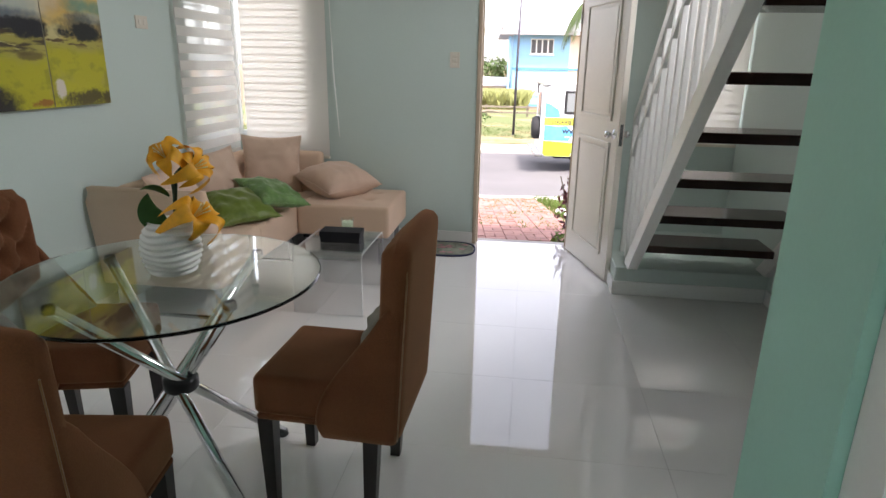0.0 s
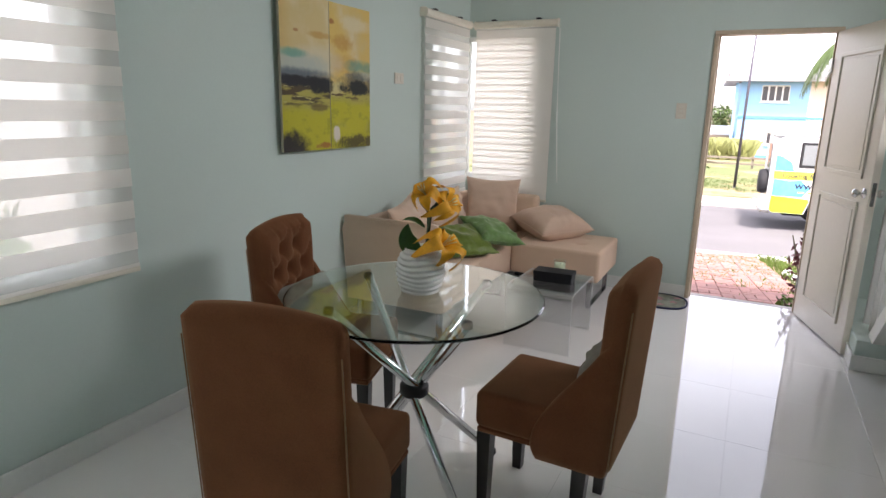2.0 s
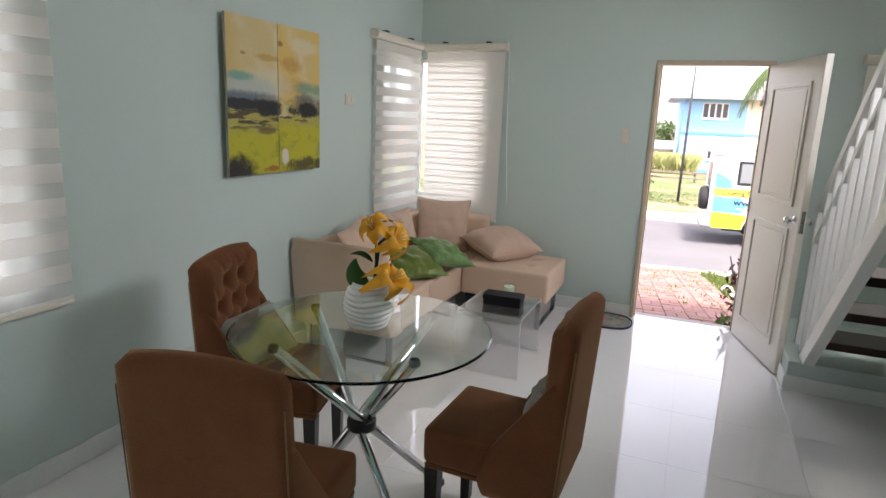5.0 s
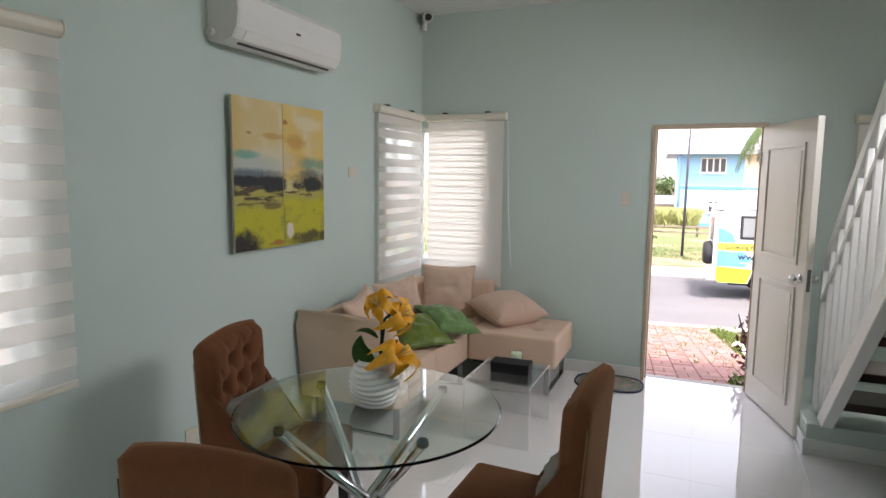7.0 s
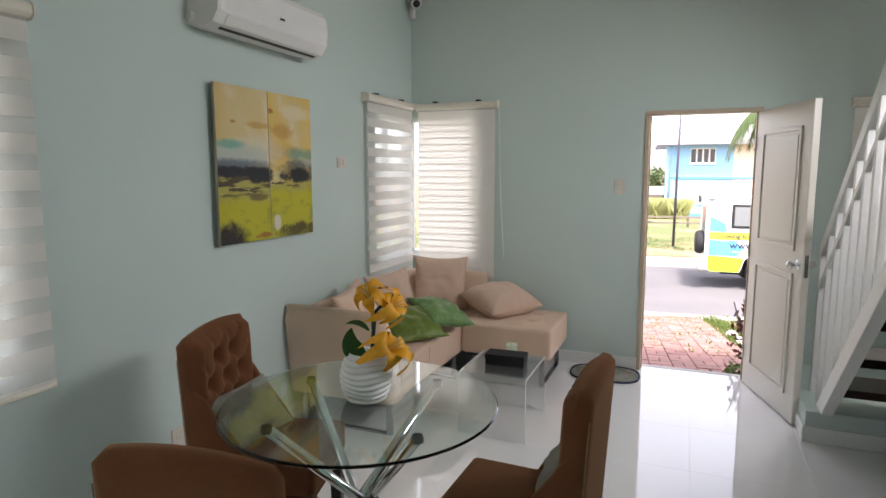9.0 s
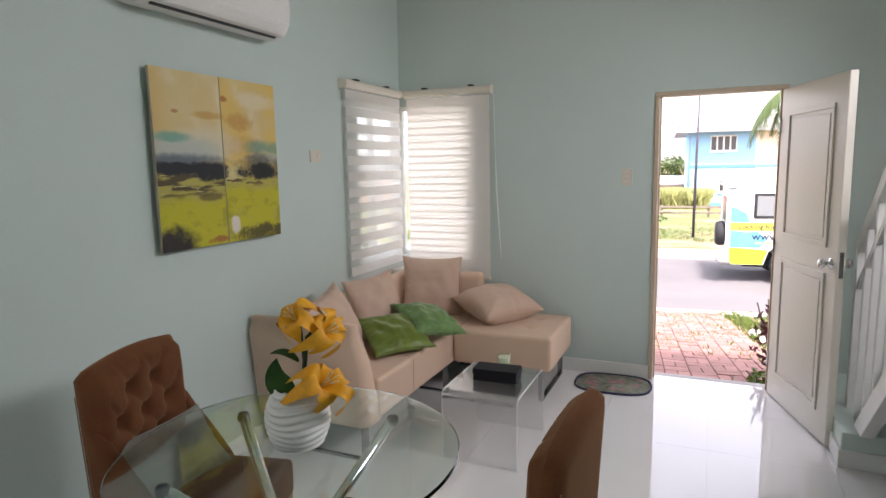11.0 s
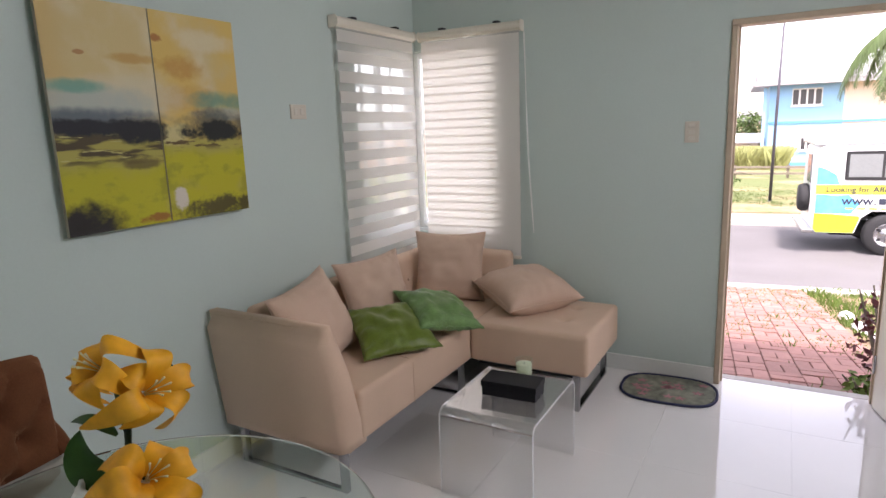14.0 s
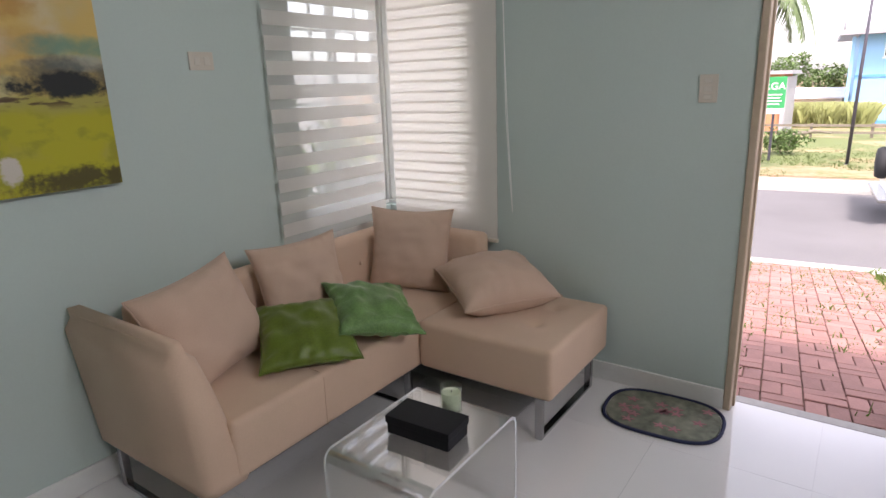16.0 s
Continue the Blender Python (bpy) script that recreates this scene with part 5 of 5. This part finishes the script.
def leafy(bm_list, centre, radii, count, size, rng, flat=0.0):
    for _ in range(count):
        while True:
            d = Vector((rng.uniform(-1, 1), rng.uniform(-1, 1), rng.uniform(-1, 1)))
            if 0.25 < d.length < 1:
                break
        lump = 0.72 + 0.38 * noise.noise(d * 2.3 + Vector(centre))
        p = Vector(centre) + Vector((d.x * radii[0], d.y * radii[1], d.z * radii[2])) * lump
        a, b = Vector((rng.uniform(-1, 1), rng.uniform(-1, 1), rng.uniform(-1, 1))).normalized(), Vector((rng.uniform(-1, 1), rng.uniform(-1, 1), rng.uniform(-1, 1))).normalized()
        s = size * rng.uniform(0.6, 1.3)
        c = a.cross(b).normalized()
        bm_list.append([p - a * s, p + c * s * 0.42, p + a * s, p - c * s * 0.42])


def tree(x, y, z, height, spread, seed, leaf=0.16, count=1500, label="leafy green tree beyond the empty lot"):
    t = thing("tree", pose(x, y, z), label, "tree", "trees across the street")
    rng = random.Random(seed)
    part("trunk", tube([(0, 0, 0), (0.05, 0.03, height * 0.3), (0.0, 0.1, height * 0.6)], [0.16, 0.12, 0.07], 8), BARK, t, "", True)
    leaves = []
    for k in range(7):
        a = k * 2.4
        c = (spread * 0.55 * math.cos(a), spread * 0.55 * math.sin(a), height * rng.uniform(0.45, 0.85))
        part("limb", tube([(0, 0.05, height * 0.4), (c[0] * 0.5, c[1] * 0.5, (height * 0.4 + c[2]) / 2), c], [0.06, 0.04, 0.015], 6), BARK, t, "", True)
        leafy(leaves, c, (spread * 0.5, spread * 0.5, height * 0.22), count // 7, leaf, rng)
    part("crown", quads(leaves), FOLIAGE, t, "uneven leafy crown")


for args in ((-6.5, 52, -1.5, 5.2, 2.6, 1), (-9.5, 55, -1.5, 5.6, 3.0, 2), (-3.6, 56, -1.5, 4.6, 2.4, 3), (-13, 50, -1.5, 5.5, 3.0, 4)):
    tree(*args)


def bush(x, y, z, r, h, seed, name="shrub", label="low green shrub by the sign", mat=None, count=500, leaf=0.07):
    b = thing(name, pose(x, y, z), label, "shrub")
    rng = random.Random(seed)
    for k in range(6):
        a = k * 1.05
        part("stem", tube([(0, 0, 0), (r * 0.4 * math.cos(a), r * 0.4 * math.sin(a), h * 0.5), (r * 0.7 * math.cos(a), r * 0.7 * math.sin(a), h * 0.85)], [0.014, 0.010, 0.005], 5), BARK, b)
    leaves = []
    leafy(leaves, (0, 0, h * 0.55), (r, r, h * 0.5), count, leaf, rng)
    part("foliage", quads(leaves), mat or FOLIAGE, b)


bush(-2.2, 24.5, -0.95, 0.9, 0.9, 8, count=900)
bush(-3.4, 24.8, -0.95, 1.0, 1.1, 9, count=900)
bush(0.49, 6.60, -0.17, 0.25, 0.78, 10, "potted_bush", "burgundy-leaved shrub beside the entrance", REDLEAF, 260, 0.036)
bush(0.36, 6.46, -0.15, 0.15, 0.16, 12, "weed", "bright green weed by the doorstep", GRASS, 60, 0.04)
for i, (x, y) in enumerate(((-4.4, 5.6), (-4.6, 4.4), (-4.3, 2.4), (-4.6, 1.2), (-4.0, 6.8))):
    bush(x, y, -0.12, 0.75, 1.5, 20 + i, "hedge", "green garden shrub outside the side windows", None, 700, 0.09)
structure("fence_wall", box(-6.2, -6.0, -6, 9, -0.4, 1.9), PAINTWHITE, "white painted boundary wall beside the house", "wall")


def palm(x, y, z, height, seed):
    p = thing("palm_tree", pose(x, y, z), "tall palm with drooping feathery fronds", "tree", "palms along the street")
    part("trunk", tube([(0, 0, 0), (0.02, 0, height * 0.5), (0, 0, height)], [0.17, 0.13, 0.10], 12), BARK, p, "", True)
    rng = random.Random(seed)
    for k in range(13):
        a = k * 2.399 + rng.uniform(-0.2, 0.2)
        ln, rise = rng.uniform(1.5, 2.0), rng.uniform(-0.1, 0.6)
        spine = []
        for i in range(13):
            t = i / 12
            r = ln * (t - 0.22 * t ** 3)
            spine.append(Vector((r * math.cos(a), r * math.sin(a), height + ln * (rise * t - (0.82 + rise) * t ** 2.1))))
        part("frond_rib", tube(spine, [0.018 - 0.0012 * i for i in range(13)], 5), FROND, p)
        bits = []
        for i in range(1, 61):
            t = i / 60
            f = t * 12
            j = min(11, int(f))
            q = spine[j].lerp(spine[j + 1], f - j)
            d = (spine[j + 1] - spine[j]).normalized()
            side = d.cross(Vector((0, 0, 1))).normalized()
            l2 = 0.40 * math.sin(math.pi * (0.12 + 0.8 * t))
            for s in (-1, 1):
                tip = q + side * s * l2 * 0.75 + d * l2 * 0.45 + Vector((0, 0, -0.85 * l2 * rng.uniform(0.6, 1.3)))
                w = d * 0.028
                bits.append([q - w, q + w, tip + w * 0.2, tip - w * 0.2])
        part("frond", quads(bits), FROND, p, "drooping feathery frond")


palm(-2.80, 20.3, -0.85, 4.55, 1)
palm(2.35, 20.4, -0.85, 4.4, 2)


def lamp_pole():
    p = thing("street_pole", pose(-0.45, 22.4, -0.88), "thin dark steel pole across the street", "pole")
    part("shaft", tube([(0, 0, 0), (0.02, 0, 2.5), (0.06, 0, 5.1)], [0.045, 0.040, 0.028], 10), POLEPAINT, p, "", True)
    part("foot", lathe([(0.09, 0), (0.09, 0.02), (0.05, 0.04)], 12), POLEPAINT, p)


lamp_pole()


def sign_board():
    s = thing("sign_board", pose(-2.58, 22.5, -0.87, 0, 0, 6), "green and white sign board on a dark post", "sign")
    part("board", box(-0.55, 0.50, -0.02, 0.02, 1.32, 2.32, 0.004, 1), SIGNGREEN, s)
    part("white_strip", box(-0.55, 0.50, -0.026, -0.0205, 1.32, 1.47), PAINTWHITE, s)
    part("post", box(0.22, 0.29, 0.02, 0.08, 0, 1.9, 0.004, 1), POLEPAINT, s)
    part("post", box(-0.40, -0.33, 0.02, 0.08, 0, 1.9, 0.004, 1), POLEPAINT, s)
    lettering("lettering", "RGA", 0.26, PAINTWHITE, s, pose(-0.04, -0.022, 1.98, 90, 0, 0))
    for k in range(4):
        part("text_bar", box(0.02, 0.42 - 0.05 * (k % 2), -0.026, -0.0205, 1.82 - 0.085 * k, 1.855 - 0.085 * k), PAINTWHITE, s)


sign_board()


def blue_house():
    h = thing("house", pose(-1.15, 44.0, -1.6, 0, 0, 4), "two-storey sky blue and cream house with grey roof", "house")
    part("wall", box(0, 3.75, 0, 8, 0, 5.0), BLUEWALL, h, "sky blue rendered wall")
    part("wall", box(3.75, 12, 0.02, 8, 0, 5.0), CREAMWALL, h, "cream rendered wall")
    part("band", box(-0.03, 12, -0.05, 0, 2.78, 2.92), BLUETRIM, h, "blue string course")
    part("plinth", box(-0.05, 12, -0.07, 0, 0, 0.5), BLUETRIM, h)
    part("corner_post", box(-0.35, -0.18, -0.3, -0.1, 0, 4.9), BLUEWALL, h)
    part("roof", prism([(-0.9, 5.0), (12.6, 5.0), (12.6, 5.22), (-0.9, 5.22)], "y", -0.9, 8.6), ROOFGREY, h, "flat grey eave slab")
    part("roof_slope", prism([(-0.9, 5.22), (8.6, 5.22), (4, 6.1)], "x", -0.7, 12.4), ROOFGREY, h, "low grey metal roof")
    part("gutter", box(-0.95, 12.6, -0.98, -0.9, 4.98, 5.25), ROOFGREY, h)

    def win(x0, x1, z0, z1, n):
        w = part("window", box(x0, x1, -0.01, 0.0, z0, z1), PAINTWHITE, h, "white framed window")
        for i in range(n):
            a, b = x0 + (x1 - x0) * i / n + 0.05, x0 + (x1 - x0) * (i + 1) / n - 0.05
            part("pane", box(a, b, -0.02, -0.011, z0 + 0.07, z1 - 0.07), DARKPANE, w)
        part("sill", box(x0 - 0.05, x1 + 0.05, -0.10, 0.0, z0 - 0.08, z0 - 0.002), PAINTWHITE, w)
    win(1.15, 2.68, 3.80, 4.78, 4)
    win(1.72, 2.35, 1.2, 2.0, 2)
    win(6.0, 7.6, 3.80, 4.78, 4)


blue_house()


def sheds():
    s = thing("shed", pose(-4.9, 47, -1.75), "low white-roofed shed in the empty lot", "shed")
    part("wall", box(-2.4, 3.2, 0, 3, 0, 1.75), CREAMWALL, s)
    part("roof", prism([(-0.4, 1.75), (3.4, 1.75), (3.4, 1.85), (1.5, 2.35), (-0.4, 1.85)], "x", -2.7, 3.5), PAINTWHITE, s, "white metal roof")
    o = thing("small_building", pose(-4.6, 33, -1.2), "small orange rendered building behind the sign", "building")
    part("wall", box(-1.6, 1.28, 0, 3, 0, 2.7), ORANGEWALL, o)
    part("side_wall", box(1.28, 1.45, -0.2, 3.2, 0, 2.6), ROOFGREY, o)
    part("roof", box(-1.8, 1.6, -0.3, 3.3, 2.7, 2.85), ROOFGREY, o)
    f = thing("rail_fence", pose(0, 31.5, -1.15, 0, 0, 4), "grey wooden rail fence across the lot", "fence")
    for i in range(9):
        part("post", box(-8 + 2 * i - 0.05, -8 + 2 * i + 0.05, -0.05, 0.05, 0, 0.75), BARK, f)
    for z in (0.35, 0.62):
        part("rail", box(-8.2, 8.2, -0.10, -0.05, z, z + 0.09), BARK, f)
    b = thing("fallen_branch", pose(-2.1, 29, -1.02), "dead grey branch lying in the grass", "branch")
    part("branch", tube([(-0.8, 0, 0.1), (-0.2, 0.1, 0.35), (0.4, 0, 0.5), (0.9, 0.1, 0.42)], [0.06, 0.07, 0.06, 0.03], 7), BARK, b, "", True)


sheds()


def path_stones():
    rng = random.Random(5)
    for u, v, s in ((-0.60, 2.6, 0.16), (-0.63, 3.35, 0.24), (-0.60, 1.9, 0.10), (0.90, 2.75, 0.18), (0.92, 2.1, 0.22), (0.90, 3.4, 0.14)):
        bm = bmesh.new()
        bmesh.ops.create_icosphere(bm, subdivisions=2, radius=1)
        for q in bm.verts:
            q.co *= 1 + 0.15 * noise.noise(q.co * 1.5 + Vector((u, v, 0)))
        bm.transform(Matrix.Diagonal((0.07, s, 0.06, 1)))
        st = part("edging_stone", bm, PAINTWHITE, None, "", True)
        st.matrix_world = OUT @ pose(u, v, fall(v) - 0.02, 0, 0, rng.uniform(-10, 10))
        tagged(st, "white painted stone edging the brick path", "stone", "stones along the path")


path_stones()


def jeep():
    """A long-bodied utility vehicle seen from its side; own x runs forward from its tail."""
    j = thing("utility_vehicle", pose(0.35, 14.45, -0.80, 0, 0, 5), "white and lime utility vehicle parked across the street", "vehicle")
    L, W = 4.2, 1.65
    prof = [(0.0, 0.42), (0.06, 0.36), (0.62, 0.36), (0.70, 0.62), (0.85, 0.74), (1.28, 0.74), (1.44, 0.62), (1.52, 0.36), (2.95, 0.36), (3.02, 0.62), (3.16, 0.74), (3.6, 0.74), (3.76, 0.62), (3.84, 0.40), (L, 0.40), (L + 0.02, 1.0), (3.05, 1.08), (2.75, 1.78), (2.6, 1.86), (0.12, 1.86), (0.03, 1.80), (0.0, 1.1)]
    part("body", prism(prof, "y", 0, W, 0.012, 1), CARWHITE, j, "white painted body")
    part("roof", box(-0.05, 2.72, -0.02, W + 0.02, 1.86, 1.93, 0.03, 3), CARWHITE, j, "", True)
    part("lower_wrap", prism([(0.01, 0.43), (0.06, 0.37), (0.60, 0.37), (0.68, 0.62), (0.66, 0.66), (0.01, 0.70)], "y", -0.006, -0.001), CARGREEN, j, "lime green vinyl wrap")
    part("lower_wrap", prism([(1.54, 0.37), (2.94, 0.37), (3.0, 0.60), (1.46, 0.62)], "y", -0.006, -0.001), CARGREEN, j, "lime green vinyl wrap")
    part("blue_wrap", prism([(0.02, 0.70), (0.55, 0.70), (0.66, 0.86), (0.50, 1.02), (0.30, 1.00), (0.02, 1.03)], "y", -0.006, -0.001), CARBLUE, j, "blue printed vinyl")
    part("blue_wrap", prism([(0.02, 1.18), (0.36, 1.18), (0.30, 1.36), (0.14, 1.46), (0.02, 1.50)], "y", -0.006, -0.001), CARBLUE, j, "blue printed vinyl")
    part("yellow_stripe", prism([(0.01, 1.03), (2.9, 1.03), (2.86, 1.19), (0.01, 1.19)], "y", -0.008, -0.001), CARYELLOW, j, "yellow vinyl stripe")
    lettering("lettering", "Looking for Affor", 0.135, INK, j, pose(0.16, -0.016, 1.068, 90, 0, 0), 0.003)
    lettering("lettering", "www.", 0.21, INK, j, pose(0.40, -0.014, 0.855, 90, 0, 0), 0.002)
    for i in range(7):
        part("text_bar", box(0.93 + i * 0.15, 1.03 + i * 0.15, -0.010, -0.006, 0.86, 0.96 + 0.03 * (i % 2)), INK, j)
    for i in range(5):
        part("text_bar", box(0.46 + i * 0.17, 0.58 + i * 0.17, -0.010, -0.006, 0.775, 0.80), CARGREEN, j)
    fr = part("side_window", box(0.42, 1.98, -0.012, -0.001, 1.27, 1.75, 0.02, 3), RUBBER, j, "black framed sliding side window")
    for i in range(3):
        part("pane", box(0.47 + i * 0.5, 0.93 + i * 0.5, -0.017, -0.0125, 1.32, 1.70, 0.002, 1), CARPANE, fr)
    part("door_window", prism([(2.1, 1.27), (2.82, 1.27), (2.64, 1.75), (2.1, 1.75)], "y", -0.012, -0.001), DARKPANE, j)
    part("tail_door", box(-0.10, -0.03, -0.30, 0.22, 0.62, 1.82, 0.02, 2), CARWHITE, j, "open white rear door")
    part("tail_glass", box(-0.115, -0.101, -0.24, 0.16, 1.25, 1.72, 0.005, 1), CARPANE, j)
    part("spare_cover", lathe([(0, 0.16), (0.21, 0.15), (0.24, 0.10), (0.24, 0.02), (0.21, 0.0), (0, 0)], 24), RUBBER, j, "black spare wheel", True, pose(-0.10, -0.03, 0.98, 0, -90, 0))
    part("bumper", box(-0.16, 0.02, -0.03, W + 0.05, 0.35, 0.42, 0.015, 2), STEEL, j, "steel rear step bumper")
    part("tail_lamp", box(-0.02, 0.0, 0.02, 0.12, 0.75, 0.98, 0.006, 1), ORANGEWALL, j, "red tail lamp")
    part("side_step", tube([(1.5, -0.08, 0.34), (2.95, -0.08, 0.34)], 0.03, 8), STEEL, j)
    for x in (1.08, 3.38):
        for y in (0.05, W - 0.05):
            w = part("wheel", lathe([(0.20, -0.10), (0.31, -0.10), (0.345, -0.07), (0.345, 0.07), (0.31, 0.10), (0.20, 0.10)], 32), RUBBER, j, "black off-road tyre", True, pose(x, y, 0.345, 90, 0, 0))
            part("rim", lathe([(0, 0.05), (0.06, 0.085), (0.08, 0.06), (0.17, 0.05), (0.20, 0.095), (0.205, 0.0), (0.205, -0.095), (0.17, -0.05), (0.06, -0.085), (0, -0.05)], 24), STEEL, w, "steel rim", True)
            for k in range(5):
                a = k * 2 * math.pi / 5
                part("rim_hole", lathe([(0, -0.064), (0.025, -0.064), (0.025, 0.064), (0, 0.064)], 8), RUBBER, w, "", False, pose(0.125 * math.cos(a), 0.125 * math.sin(a), 0))
    part("chassis", box(0.3, 3.8, 0.3, W - 0.3, 0.28, 0.40), RUBBER, j)


jeep()

# ---- floor tiles ----
def tiles():
    s, gap = 0.60, 0.0008
    xs, ys = -2.42, FY + T - 0.012 - 13 * s
    shared = {}
    for i in range(7):
        for j in range(-0, 13):
            x0, y0 = xs + i * s, ys + j * s
            x1, y1 = min(x0 + s, RX), y0 + s
            if x1 - x0 < 0.02 or y1 < BY:
                continue
            key = (round(x1 - x0, 3), round(y1 - y0, 3))
            if key not in shared:
                shared[key] = mesh_of("tile", box(gap / 2, key[0] - gap / 2, gap / 2, key[1] - gap / 2, -0.006, 0.0, 0.0004, 1), TILE)
            part("tile", shared[key], None, floor, "", False, pose(x0, y0, 0))


tiles()


# ---- brick path ----
def brick_path():
    path = structure("brick_path", box(-0.54, 0.80, 0.02, 5.42, -0.02, 0.0, 0, 1), EARTH, "red brick path with weeds leading to the street", "path")
    slope = math.degrees(math.atan2(-0.70, 5.6))
    path.matrix_world = OUT @ pose(0, 0, -0.125, slope, 0, 0)
    rng = random.Random(9)
    shapes = [mesh_of("brick", box(-0.1, 0.1, -0.0485, 0.0485, -0.03, 0.0, 0.004, 1), BRICK) for _ in range(1)]
    rest = bmesh.new()
    n = 0
    block = 0.206
    rows, cols = 26, 6
    for r in range(rows):
        for c in range(cols):
            cx, cy = -0.49 + block * (c + 0.5), 0.05 + block * (r + 0.5)
            for k in (-1, 1):
                turn = (r + c) % 2 == 0
                x, y = (cx, cy + k * block / 4) if turn else (cx + k * block / 4, cy)
                m = pose(x, y, 0.022 + rng.uniform(-0.004, 0.004), rng.uniform(-1.4, 1.4), rng.uniform(-1.4, 1.4), (0 if turn else 90) + rng.uniform(-2, 2))
                if n < 300:
                    part("brick", shapes[0], None, path, "", False, m)
                else:
                    box(-0.1, 0.1, -0.0485, 0.0485, -0.03, 0.0, 0, 1, rest, m)
                n += 1
    far = part("far_bricks", rest, BRICK_FAR, path)
    tagged(far, "", "", "", "stuff")


brick_path()
